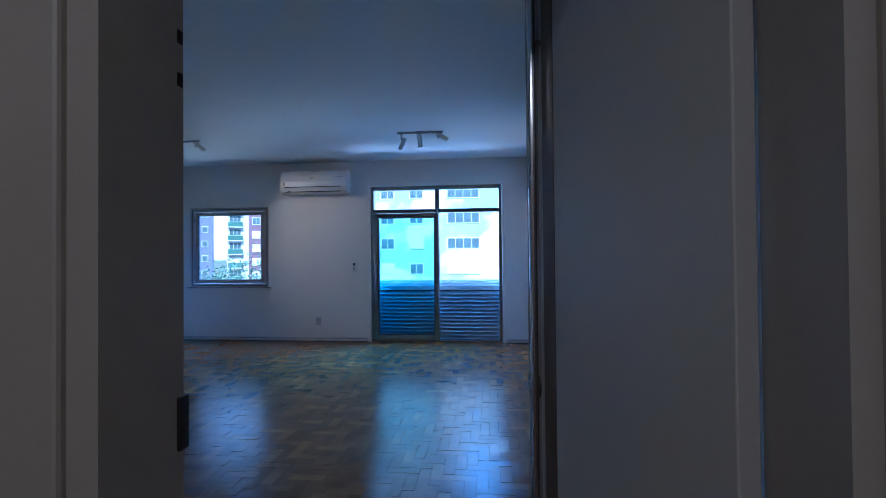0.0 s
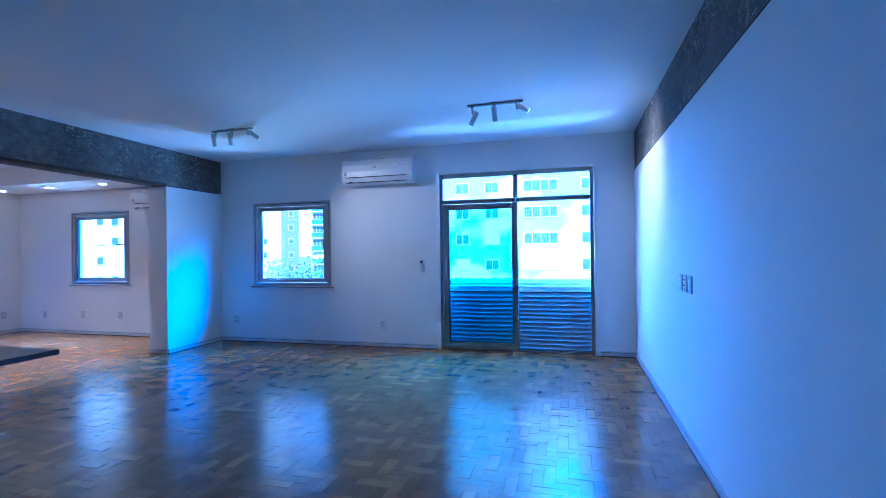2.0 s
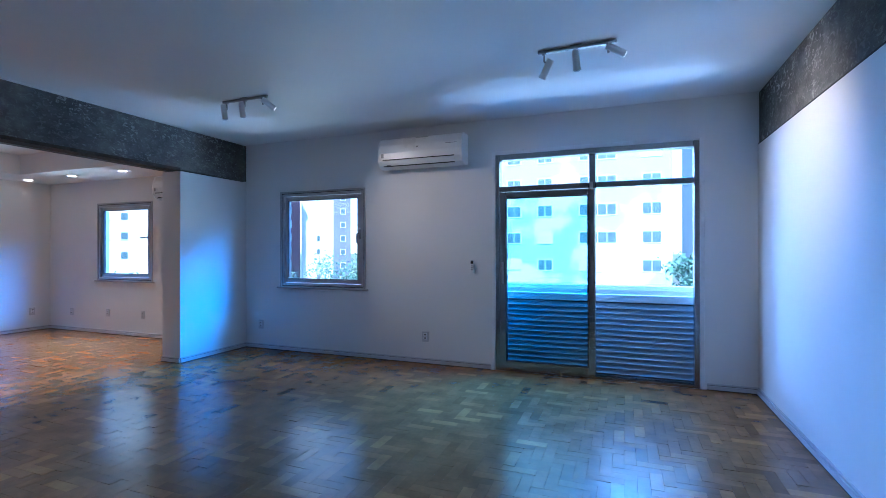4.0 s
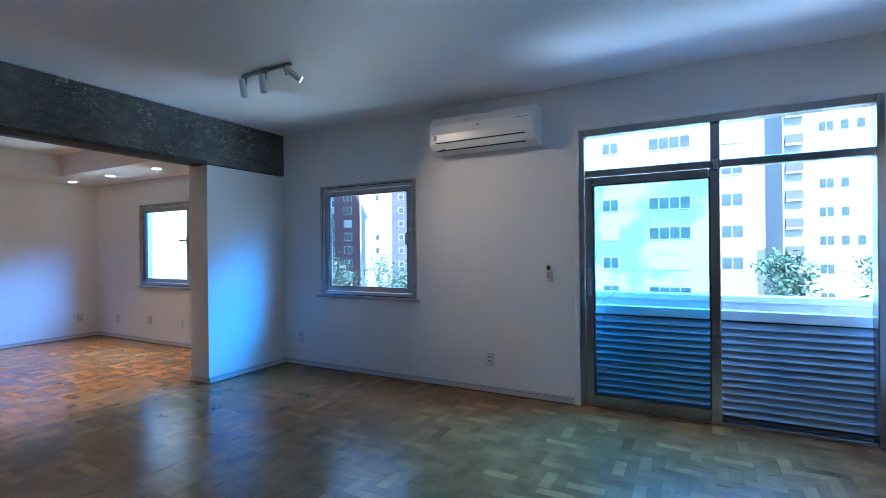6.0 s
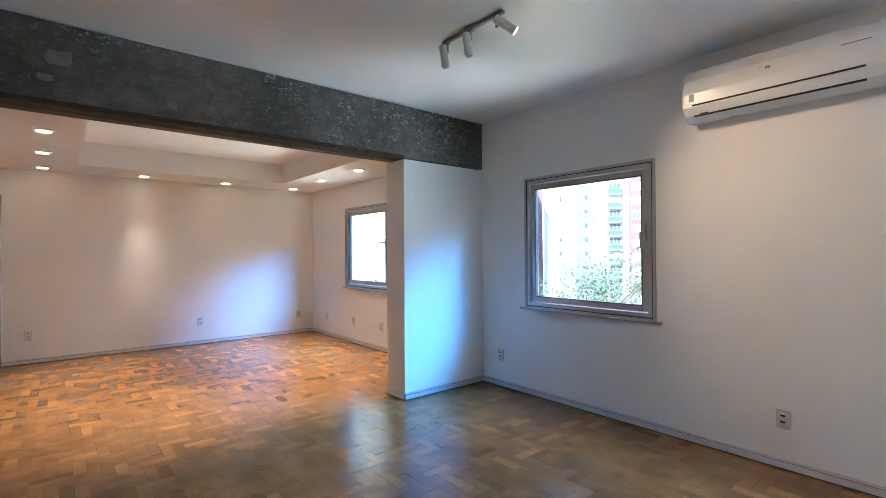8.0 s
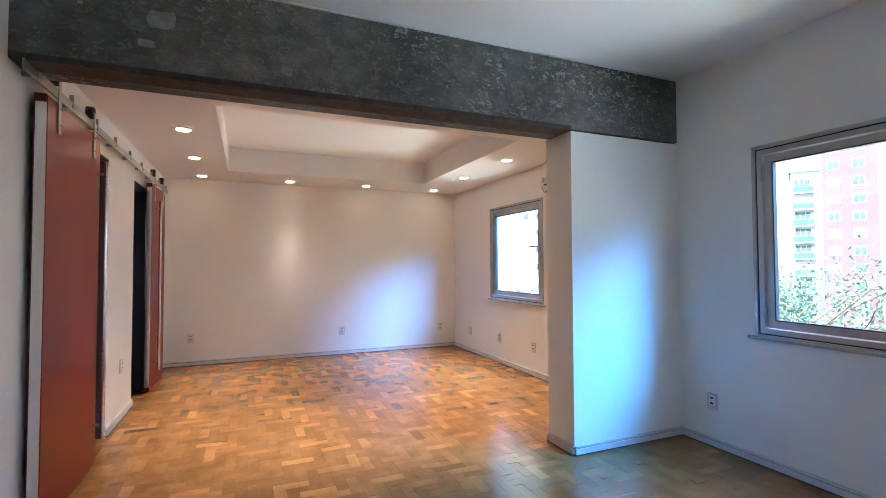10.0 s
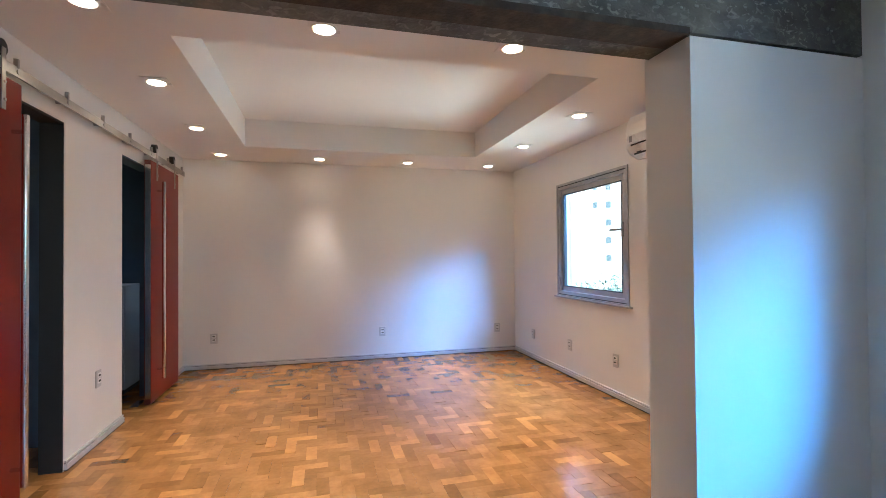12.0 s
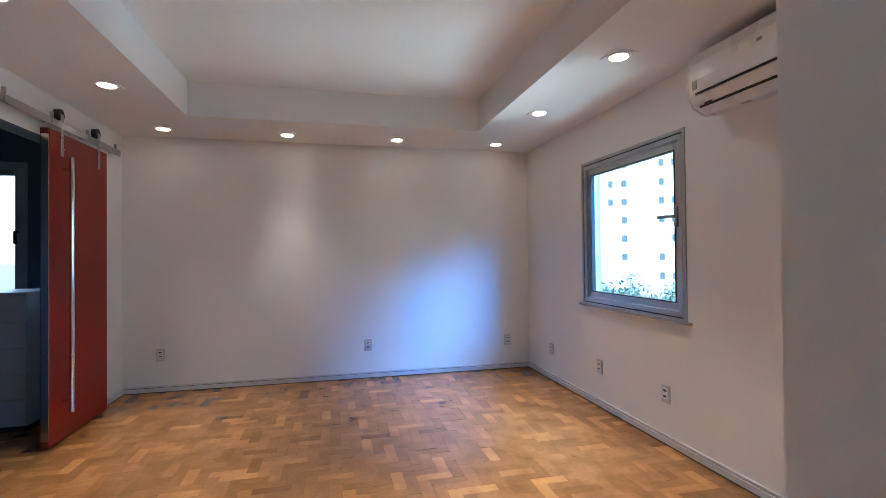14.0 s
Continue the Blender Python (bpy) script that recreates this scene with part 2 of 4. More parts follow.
def profile(bm, outline, x0, x1, axis="x"):
    """An outline in (y, z) drawn out along x, or in (x, z) along y."""
    rings = []
    for v in (x0, x1):
        rings.append([bm.verts.new((v, p, q) if axis == "x" else (p, v, q)) for p, q in outline])
    k = len(outline)
    for i in range(k):
        bm.faces.new((rings[0][i], rings[0][(i + 1) % k], rings[1][(i + 1) % k], rings[1][i]))
    bm.faces.new(rings[0][::-1])
    bm.faces.new(rings[1])
    bmesh.ops.recalc_face_normals(bm, faces=bm.faces)
    return bm


def part(name, bm, material, parent=None, label="", at=None, smooth=False):
    """Links a bmesh, drawn in plan units, as one mesh object."""
    for v in bm.verts:
        v.co *= U
    mesh = bpy.data.meshes.new(name)
    bm.to_mesh(mesh)
    bm.free()
    mesh.materials.append(material)
    if smooth:
        for p in mesh.polygons:
            p.use_smooth = True
    ob = new(name, mesh)
    if at is not None:
        ob.location = Vector(at) * U
    if parent:
        ob.parent = parent
    if label:
        ob["label"] = label
    return ob


def B():
    return bmesh.new()


def thing(name, at, label, category, group="", rz=0.0):
    ob = new(name)
    ob.location = Vector(at) * U
    ob.rotation_euler = (0, 0, radians(rz))
    return tagged(ob, label, category, group)


def wall(name, boxes, material, label):
    bm = B()
    for b in boxes:
        box(bm, *b)
    return tagged(part(name, bm, material), label, "wall", kind="structure")


# ---- shell ----
YW, YO = 7.805, 7.975          # window wall, inner and outer face
XR, XF, XB = 0.63, -10.43, -5.815   # side wall, far wall, beam face
YL = 3.38                    # wall with the sliding doors
CH, SOF, BEAM = 2.975, 2.635, 2.44


def holed(x0, x1, z0, z1, holes):
    """Rectangles left of a wall along x when (x0, x1, z0, z1) holes are cut out of it."""
    out, x = [], x0
    for a, b, c, d in sorted(holes):
        out.append((x, a, z0, z1))
        if c > z0:
            out.append((a, b, z0, c))
        if d < z1:
            out.append((a, b, d, z1))
        x = b
    out.append((x, x1, z0, z1))
    return out


W1 = (-5.16, -3.81, 0.915, 2.23)
W2 = (-9.10, -7.79, 0.922, 2.215)
FD = (-2.03, 0.135, -0.02, 2.555)
wall("wall_north", [(a, b, YW, YO, c, d) for a, b, c, d in holed(XF - 0.15, XR + 0.2, -0.3, 3.3, [W1, W2, FD])], WHITE, "white painted plaster wall with two windows and a balcony door")
wall("wall_east", [(XR, XR + 0.2, -1.9, YW, -0.1, 2.448), (XR + 0.06, XR + 0.2, -1.9, YW, 2.448, 3.1)], WHITE, "plain white painted plaster side wall")
wall("wall_west", [(XF - 0.15, XF, y0, y1, z0, z1) for y0, y1, z0, z1 in holed(-0.6, YW, -0.1, 3.2, [(1.32, 2.57, 0.93, 2.33)])], WHITE, "white painted end wall of the second room")
wall("wall_south", [(a, b, YL - 0.13, YL, c, d) for a, b, c, d in holed(XF, -4.2, -0.1, 3.1, [(-7.635, -6.80, -0.1, 2.305), (-9.40, -8.573, -0.1, 2.295)])], WHITE, "white wall with two door openings")
wall("wall_kitchen", [(-4.33, -4.2, 0.78, YL - 0.13, -0.1, 3.1)], WHITE, "white painted wall beside the counter")
wall("wall_entrance", [(a, b, 0.78, 0.925, c, d) for a, b, c, d in holed(-4.2, XR, -0.1, 3.1, [(-0.55, 0.345, -0.1, 2.22)])], WHITE, "white wall with the entrance doorway")
wall("wall_hall", [(-1.55, -1.45, -1.9, 0.78, -0.1, 3.0), (-1.45, XR, -2.0, -1.9, -0.1, 3.0)], HALL, "entrance hall wall, its dimness put into a brownish colour")
wall("wall_stub", [(-6.13, XB, 6.705, YW, 0.0, BEAM - 0.015)], WHITE, "short white wall standing under the concrete beam")
wall("wall_side_rooms", [(-8.25, -8.15, -0.6, YL - 0.13, -0.1, 3.0), (XF, -4.33, -0.75, -0.6, -0.1, 3.0)], DIMWALL, "side room wall, its dimness put into a dark blue-grey colour")
# added dark sheet over the white end wall, standing in for the room's shade
wall("wall_side_room_end", [(XF, XF + 0.012, y0, y1, z0, z1) for y0, y1, z0, z1 in holed(-0.6, YL - 0.13, -0.05, 2.75, [(1.32, 2.57, 0.93, 2.33)])], DIMWALL, "thin dark blue-grey sheet that dims the side room's end wall")
for nm, bx, lab in (("ceiling", (-5.9, XR + 0.15, 0.9, YW, CH, CH + 0.15), "smooth white ceiling of the large room"),
                    ("ceiling_hall", (-1.5, XR, -1.95, 0.9, 2.75, 2.9), "plain ceiling of the entrance hall"),
                    ("ceiling_side_rooms", (XF, -4.2, -0.7, YL - 0.1, 2.75, 2.9), "plain ceiling of the side rooms")):
    tagged(part(nm, box(B(), *bx), CEIL), lab, "ceiling", kind="structure")
TX0, TX1, TY0, TY1 = -9.58, -6.88, 4.22, 6.915
bm = B()
for bx in ((XF, TX0, YL, YW, SOF, 3.1), (TX1, -6.13, YL, YW, SOF, 3.1), (TX0, TX1, YL, TY0, SOF, 3.1), (TX0, TX1, TY1, YW, SOF, 3.1), (TX0, TX1, TY0, TY1, 2.945, 3.1)):
    box(bm, *bx)
tagged(part("ceiling_tray", bm, CEIL), "white dropped plaster ceiling with a raised square tray", "ceiling", kind="structure")
wall("roof_slab", [(XF - 0.15, XR + 0.2, -2.0, YO, 3.3, 3.5)], CEIL, "concrete slab over the rooms")
tagged(part("subfloor", box(B(), XF - 0.15, XR + 0.2, -2.0, YW, -0.3, -0.012), SUBFLOOR), "dark screed under the parquet", "floor", kind="structure")

# ---- concrete beams ----
def beam(name, x0, x1, y0, y1, z0, z1, label):
    bm = B()
    box(bm, x0, x1, y0, y1, z0, z1)
    ob = tagged(part(name, bm, CONCRETE), label, "beam", kind="structure")
    return ob


left_beam = beam("beam", -6.13, XB, YL, YW, BEAM, CH - 0.012, "exposed dark grey concrete beam with pale scars")
right_beam = beam("beam_east", XR + 0.012, XR + 0.06, 0.925, YW, 2.461, CH - 0.012, "exposed grey concrete beam above the side wall")
bm = B()
box(bm, XB - 0.16, XB + 0.006, YL + 0.004, 6.70, BEAM - 0.012, BEAM + 0.022)
part("broken_edge", bm, RAW, left_beam, "rough dark broken lower edge")
prs = random.Random(12)


def patch(y, z, w, h, name="mortar_patch"):
    """An uneven pale patch left on the face of the beam."""
    bm = B()
    ring = []
    for k in range(14):
        a = k * math.tau / 14
        sx, sz = math.cos(a), math.sin(a)
        m = 1 / max(abs(sx), abs(sz)) * prs.uniform(0.72, 1.0)
        ring.append((y + sx * m * w / 2, z + sz * m * h / 2))
    lo = [bm.verts.new((XB - 0.004, p, q)) for p, q in ring]
    hi = [bm.verts.new((XB + 0.003, y + (p - y) * 0.9, z + (q - z) * 0.9)) for p, q in ring]
    bm.faces.new(hi)
    for k in range(14):
        bm.faces.new((lo[k], lo[(k + 1) % 14], hi[(k + 1) % 14], hi[k]))
    bmesh.ops.recalc_face_normals(bm, faces=bm.faces)
    part(name, bm, SCAR, left_beam)


for y, z, w, h in ((4.02, 2.74, 0.16, 0.12), (4.66, 2.56, 0.08, 0.07), (4.13, 2.92, 0.03, 0.02), (5.36, 2.68, 0.022, 0.02), (3.66, 2.76, 0.03, 0.02), (3.95, 2.60, 0.10, 0.05), (6.6, 2.6, 0.05, 0.03), (7.3, 2.75, 0.06, 0.04)):
    patch(y, z, w, h)
for i in range(46):
    y = 4.9 + 2.85 * prs.random() ** 0.6
    patch(y, prs.uniform(2.48, 2.94), prs.uniform(0.012, 0.04), prs.uniform(0.008, 0.02))
bm = B()
box(bm, XR + 0.002, XR + 0.05, 0.93, YW - 0.002, 2.449, 2.462)
part("shadow_gap", bm, GAP, right_beam)
bm = B()
box(bm, XB - 0.02, XB + 0.012, YL, YW, CH - 0.008, CH - 0.002)
tagged(part("trim", bm, WHITE), "thin white bead between beam and ceiling", "trim", kind="structure")

# ---- skirting ----
def skirting(x0, y0, x1, y1, side):
    """Along a wall foot; side is the way into the room."""
    bm = B()
    d = 0.014
    nx, ny = side
    def bar(h0, h1, t):
        box(bm, min(x0, x1, x0 + nx * t) if nx else min(x0, x1), max(x0, x1, x0 + nx * t) if nx else max(x0, x1),
            min(y0, y1, y0 + ny * t) if ny else min(y0, y1), max(y0, y1, y0 + ny * t) if ny else max(y0, y1), h0, h1)
    bar(0.009, 0.047, 0.020)
    bar(0.053, 0.068, d)
    tagged(part("baseboard", bm, SKIRT), "low grey-white skirting board", "skirting", kind="structure")
    bm = B()
    t = 0.006
    box(bm, min(x0, x1) if not nx else min(x0, x0 + nx * t), max(x0, x1) if not nx else max(x0, x0 + nx * t),
        min(y0, y1) if not ny else min(y0, y0 + ny * t), max(y0, y1) if not ny else max(y0, y0 + ny * t), 0.047, 0.053)
    # dark strip at the floor, painted in as the skirting's shadow line
    t = 0.021
    box(bm, min(x0, x1) if not nx else min(x0, x0 + nx * t), max(x0, x1) if not nx else max(x0, x0 + nx * t),
        min(y0, y1) if not ny else min(y0, y0 + ny * t), max(y0, y1) if not ny else max(y0, y0 + ny * t), 0.002, 0.009)
    tagged(part("trim", bm, GAP), "dark joint above the skirting and a dark strip as shadow line below", "trim", kind="structure")


skirting(XB, YW, FD[0] - 0.05, YW, (0, -1))
skirting(FD[1] + 0.05, YW, XR, YW, (0, -1))
skirting(XF, YW, -6.13, YW, (0, -1))
skirting(XF, YL, XF, YW, (1, 0))
skirting(XF, YL, -9.40, YL, (0, 1))
skirting(-8.573, YL, -7.635, YL, (0, 1))
skirting(-6.80, YL, -4.2, YL, (0, 1))
skirting(XB, 6.705, XB, YW, (1, 0))
skirting(-6.13, 6.705, XB, 6.705, (0, -1))
skirting(-6.13, 6.705, -6.13, YW, (-1, 0))
skirting(XR, 0.925, XR, YW, (-1, 0))

# ---- windows ----
def window(name, hole, label, handle_out):
    x0, x1, z0, z1 = hole
    w = thing(name, ((x0 + x1) / 2, YW, z0), label, "window")
    w["kind"] = "structure"
    hx, hz = (x1 - x0) / 2, z1 - z0

    def ring(nm, mat, inset, t, y0, y1, bevel=0.004):
        bm = B()
        box(bm, -hx + inset, -hx + inset + t, y0, y1, inset, hz - inset, bevel)
        box(bm, hx - inset - t, hx - inset, y0, y1, inset, hz - inset, bevel)
        box(bm, -hx + inset + t, hx - inset - t, y0, y1, hz - inset - t, hz - inset, bevel)
        box(bm, -hx + inset + t, hx - inset - t, y0, y1, inset, inset + t, bevel)
        return part(nm, bm, mat, w)

    ring("casing", ALU, -0.022, 0.026, -0.012, 0.02)
    ring("joint", BLACK, 0.004, 0.008, -0.002, 0.02, 0)
    ring("outer_frame", ALU, 0.012, 0.035, -0.006, 0.12)
    sash = ring("sash", ALU, 0.052, 0.055, 0.018, 0.062)
    gasket = ring("gasket", BLACK, 0.104, 0.008, 0.014, 0.05, 0)
    gasket.parent = sash
    g = part("pane", box(B(), -hx + 0.105, hx - 0.105, 0.036, 0.042, 0.105, hz - 0.105), GLASS, sash)
    g.visible_shadow = False
    bm = B()
    box(bm, -hx - 0.068, hx + 0.068, -0.03, 0.0, -0.032, -0.011, 0.006)
    part("window_sill", bm, MARBLE, w, "thin grey stone sill")
    bm = B()
    box(bm, hx - 0.09, hx - 0.062, -0.012, 0.02, 0.55 * hz - 0.07, 0.55 * hz + 0.07, 0.005)
    plate = part("lock_plate", bm, ALU, w)
    bm = B()
    tube(bm, (hx - 0.076, 0, 0.55 * hz), (hx - 0.076, -0.05, 0.55 * hz), 0.011)
    if handle_out:
        box(bm, hx - 0.20, hx - 0.066, -0.062, -0.046, 0.55 * hz - 0.012, 0.55 * hz + 0.012, 0.005)
    else:
        box(bm, hx - 0.09, hx - 0.062, -0.062, -0.046, 0.55 * hz - 0.13, 0.55 * hz + 0.01, 0.005)
    part("handle", bm, ALU, plate)
    for z in (0.16, hz - 0.18):
        bm = B()
        tube(bm, (-hx + 0.05, 0.0, z - 0.05), (-hx + 0.05, 0.0, z + 0.05), 0.012)
        part("hinge", bm, DULL, w)
    bm = B()
    for x in (-hx, hx):
        box(bm, x - (0.012 if x > 0 else 0), x + (0.012 if x < 0 else 0), 0.12, 0.17, 0, hz)
    box(bm, -hx + 0.012, hx - 0.012, 0.12, 0.17, 0, 0.02)
    part("reveal", bm, MARBLE, w)
    return w


window("window_1", W1, "aluminium casement window with a single clear pane", False)
window("window_2", W2, "closed aluminium casement window in the second room", True)

# ---- balcony door ----
x0, x1, z0, z1 = FD
fd = thing("door_1", ((x0 + x1) / 2, YW, 0), "aluminium balcony door with fixed side pane and transoms", "balcony door")
fd["kind"] = "structure"
hx = (x1 - x0) / 2
MX = -0.925 - (x0 + x1) / 2      # mullion
bm = B()
for a, b, c, d in ((-hx - 0.03, -hx + 0.01, 0, z1 + 0.03), (hx - 0.01, hx + 0.03, 0, z1 + 0.03), (-hx + 0.01, hx - 0.01, z1 - 0.01, z1 + 0.03)):
    box(bm, a, b, -0.014, 0.01, c, d, 0.005)
part("casing", bm, PLASTIC, fd, "white outer bead")
bm = B()
box(bm, -hx + 0.012, -hx + 0.062, -0.004, 0.12, 0.0, z1 - 0.012, 0.006)
box(bm, hx - 0.062, hx - 0.012, -0.004, 0.12, 0.0, z1 - 0.012, 0.006)
box(bm, -hx + 0.062, hx - 0.062, -0.004, 0.12, z1 - 0.075, z1 - 0.012, 0.006)
box(bm, -hx + 0.062, hx - 0.062, 0.0, 0.12, 0.0, 0.035, 0.006)
part("outer_frame", bm, DOORALU, fd)
part("mullion", box(B(), MX - 0.036, MX + 0.036, 0.042, 0.1, 0.035, z1 - 0.075, 0.006), DOORALU, fd)
part("transom_bar", box(B(), -hx + 0.062, MX - 0.036, 0.0, 0.1, 2.105, 2.168, 0.006), DOORALU, fd)
part("transom_bar", box(B(), MX + 0.036, hx - 0.062, 0.0, 0.1, 2.105, 2.168, 0.006), DOORALU, fd)
for a, b in ((-hx + 0.062, MX - 0.036), (MX + 0.036, hx - 0.062)):
    g = part("pane", box(B(), a, b, 0.05, 0.056, 2.168, z1 - 0.075), GLASS, fd)
    g.visible_shadow = False
g = part("pane", box(B(), MX + 0.036, hx - 0.062, 0.05, 0.056, 0.035, 2.105), GLASS, fd)
g.visible_shadow = False
la, lb = -hx + 0.066, MX + 0.032
bm = B()
box(bm, la, la + 0.075, -0.012, 0.04, 0.03, 2.10, 0.006)
box(bm, lb - 0.075, lb, -0.012, 0.04, 0.03, 2.10, 0.006)
box(bm, la + 0.075, lb - 0.075, -0.012, 0.04, 2.025, 2.10, 0.006)
box(bm, la + 0.075, lb - 0.075, -0.012, 0.04, 0.03, 0.125, 0.006)
leaf = part("leaf", bm, DOORALU, fd)
bm = B()
for a, b, c, d in ((la + 0.072, la + 0.082, 0.12, 2.03), (lb - 0.082, lb - 0.072, 0.12, 2.03), (la + 0.082, lb - 0.082, 2.02, 2.03), (la + 0.082, lb - 0.082, 0.12, 0.13)):
    box(bm, a, b, -0.016, 0.03, c, d)
part("gasket", bm, BLACK, leaf)
g = part("pane", box(B(), la + 0.082, lb - 0.082, 0.012, 0.018, 0.13, 2.02), GREENGLASS, leaf, "slightly tinted glass")
g.visible_shadow = False
bm = B()
box(bm, la + 0.02, la + 0.055, -0.024, -0.008, 1.02, 1.28, 0.006)
box(bm, la + 0.028, la + 0.047, -0.034, -0.02, 1.05, 1.12, 0.004)
part("handle", bm, STEEL, leaf, "flush polished steel pull plate")
bm = B()
box(bm, MX - 0.02, MX + 0.02, -0.034, -0.002, 2.08, 2.17, 0.008)
part("latch", bm, STEEL, fd)

# ---- balcony ----
tagged(part("balcony_floor", box(B(), -2.9, 1.4, YO, 9.25, -0.25, -0.03), TILE), "grey tiled balcony floor", "floor", kind="structure")
parapet = thing("parapet", (0, 9.25, 0), "white rendered balcony parapet with a flat coping", "parapet")
part("body", box(B(), -2.9, 1.4, 0.0, 0.12, -0.25, 0.865), COPING, parapet)
part("coping", box(B(), -2.95, 1.45, -0.05, 0.16, 0.865, 0.935, 0.008), COPING, parapet)
for x in (-2.9, 1.28):
    part("return_wall", box(B(), x, x + 0.12, YO - 9.25, 0.0, -0.25, 0.865), COPING, parapet)
guard = thing("slatted_guard", (-0.92, 8.12, 0), "blue-grey horizontal slatted guard outside the balcony door", "guard rail")
part("top_rail", box(B(), -1.35, 1.35, -0.03, 0.04, 0.825, 0.908, 0.006), COPING, guard, "white top rail")
part("post", box(B(), -1.35, -1.31, -0.02, 0.03, -0.03, 0.825), SLAT, guard)
part("post", box(B(), 1.31, 1.35, -0.02, 0.03, -0.03, 0.825), SLAT, guard)
# dark sheet added behind the slats as the shade between them
part("slat_shade", box(B(), -1.31, 1.31, 0.032, 0.04, -0.03, 0.825), GAP, guard)
bm = B()
profile(bm, [(0.026, 0.040), (-0.026, -0.006), (-0.028, -0.014), (-0.022, -0.016), (0.026, 0.026)], -1.31, 1.31)
slat = part("slat", bm, SLAT, guard)
slat.location = Vector((0, 0, 0.02)) * U
for i in range(1, 13):
    s = slat.copy()
    scene.collection.objects.link(s)
    s.location = Vector((0, 0, 0.02 + i * 0.0622)) * U
plant = thing("potted_grass", (-2.14, 8.75, -0.03), "thin arching grass stems in a small pot", "plant")
bm = B()
tube(bm, (0, 0, 0), (0, 0, 0.35), 0.11, 0.15, 16)
part("pot", bm, TILE, plant)
for k, (dx, h) in enumerate(((0.2, 2.6), (0.26, 2.1), (0.85, 1.25))):
    bm = B()
    prev = Vector((0, 0, 0.33))
    for i in range(1, 13):
        s = i / 12
        p = Vector((dx * s ** 2, 0, 0.33 + h * (s - 0.28 * s * s if k < 2 else 1.35 * s - 0.75 * s * s)))
        tube(bm, prev, p, 0.006 * (1.15 - s), 0.006 * (1.1 - s), 5)
        prev = p
    part("stem", bm, CASING, plant)

# ---- air conditioners ----
def air_conditioner(x, z, w, label):
    ac = thing("air_conditioner", (x, YW, z), label, "air conditioner", "wall air conditioners")
    h = w / 2
    out = [(0, 0.02), (-0.12, 0.0), (-0.20, 0.035), (-0.232, 0.085), (-0.235, 0.16), (-0.222, 0.25), (-0.19, 0.315), (-0.14, 0.335), (0, 0.335)]
    part("body", profile(B(), out, -h + 0.012, h - 0.012), PLASTIC, ac)
    for a, b in ((-h, -h + 0.012), (h - 0.012, h)):
        big = [(p * 1.015, 0.167 + (q - 0.167) * 1.02) for p, q in out]
        part("end_cap", profile(B(), big, a, b), PLASTIC, ac)
    part("front_panel", profile(B(), [(-0.236, 0.1), (-0.240, 0.165), (-0.228, 0.25), (-0.198, 0.312), (-0.19, 0.31), (-0.222, 0.25), (-0.234, 0.16), (-0.23, 0.1)], -h + 0.03, h - 0.03), PLASTIC, ac)
    part("air_slot", profile(B(), [(-0.239, 0.088), (-0.241, 0.095), (-0.20, 0.097), (-0.20, 0.08)], -h + 0.07, h - 0.09), BLACK, ac, "black air outlet slot")
    part("vane", profile(B(), [(-0.236, 0.082), (-0.242, 0.078), (-0.212, 0.03), (-0.204, 0.034)], -h + 0.07, h - 0.09), PLASTIC, ac)
    part("vane_joint", profile(B(), [(-0.2135, 0.029), (-0.2142, 0.0305), (-0.205, 0.022), (-0.2, 0.022)], -h + 0.07, h - 0.09), BLACK, ac)
    part("mark", box(B(), -0.03, 0.0, -0.2355, -0.2315, 0.205, 0.22), GREYP, ac)
    part("label", box(B(), h - 0.2, h - 0.06, -0.2345, -0.2305, 0.222, 0.227), GREYP, ac)
    part("sticker", box(B(), -h + 0.05, -h + 0.085, -0.241, -0.232, 0.115, 0.16), GREYP, ac, "small grey sticker")
    ac.scale = (1, 1.05, 1.14)
    part("display", box(B(), -h + 0.12, -h + 0.17, -0.222, -0.20, 0.028, 0.036), BLACK, ac)
    return ac


air_conditioner(-2.912, 2.432, 1.105, "white split air conditioner mounted between window and door")
air_conditioner(-6.95, 2.21, 1.02, "white split air conditioner beside the second room window")

# ---- outlets, switches, remote ----
def wall_plate(x, y, z, rz, label, holes=True, w=0.084, h=0.128):
    p = thing("wall_outlet" if holes else "light_switch", (x, y, z), label, "socket" if holes else "switch", "sockets" if holes else "switches", rz)
    part("plate", box(B(), -w / 2, w / 2, -0.011, 0, -h / 2, h / 2, 0.004), PLATE, p)
    if holes:
        for dz in (0.027, -0.015):
            face = part("socket", box(B(), -0.024, 0.024, -0.0145, -0.010, dz - 0.018, dz + 0.018, 0.003), PLASTIC, p)
            part("slot", box(B(), -0.015, 0.015, -0.0165, -0.0140, dz - 0.007, dz + 0.007, 0.001), BLACK, face, "dark socket slot")
    else:
        part("rocker", box(B(), -0.024, 0.024, -0.016, -0.010, -0.036, 0.036, 0.004), PLASTIC, p)
    return p


for x, z in ((-5.53, 0.348), (-2.924, 0.335), (-9.81, 0.335), (-8.855, 0.36), (-7.992, 0.36)):
    wall_plate(x, YW, z, 0, "white double wall socket above the skirting")
for y, z in ((3.73, 0.382), (5.845, 0.37), (7.52, 0.345)):
    wall_plate(XF, y, z, 90, "white double wall socket on the end wall")
wall_plate(-8.12, YL, 0.487, 180, "white double wall socket between the sliding doors")
for y, holes in ((5.15, False), (5.015, True), (4.87, False)):
    wall_plate(XR, y, 1.165, -90, "white wall plate in a row of three", holes)
rc = thing("remote_control", (-2.30, YW, 1.22), "white remote control in its wall holder", "remote control")
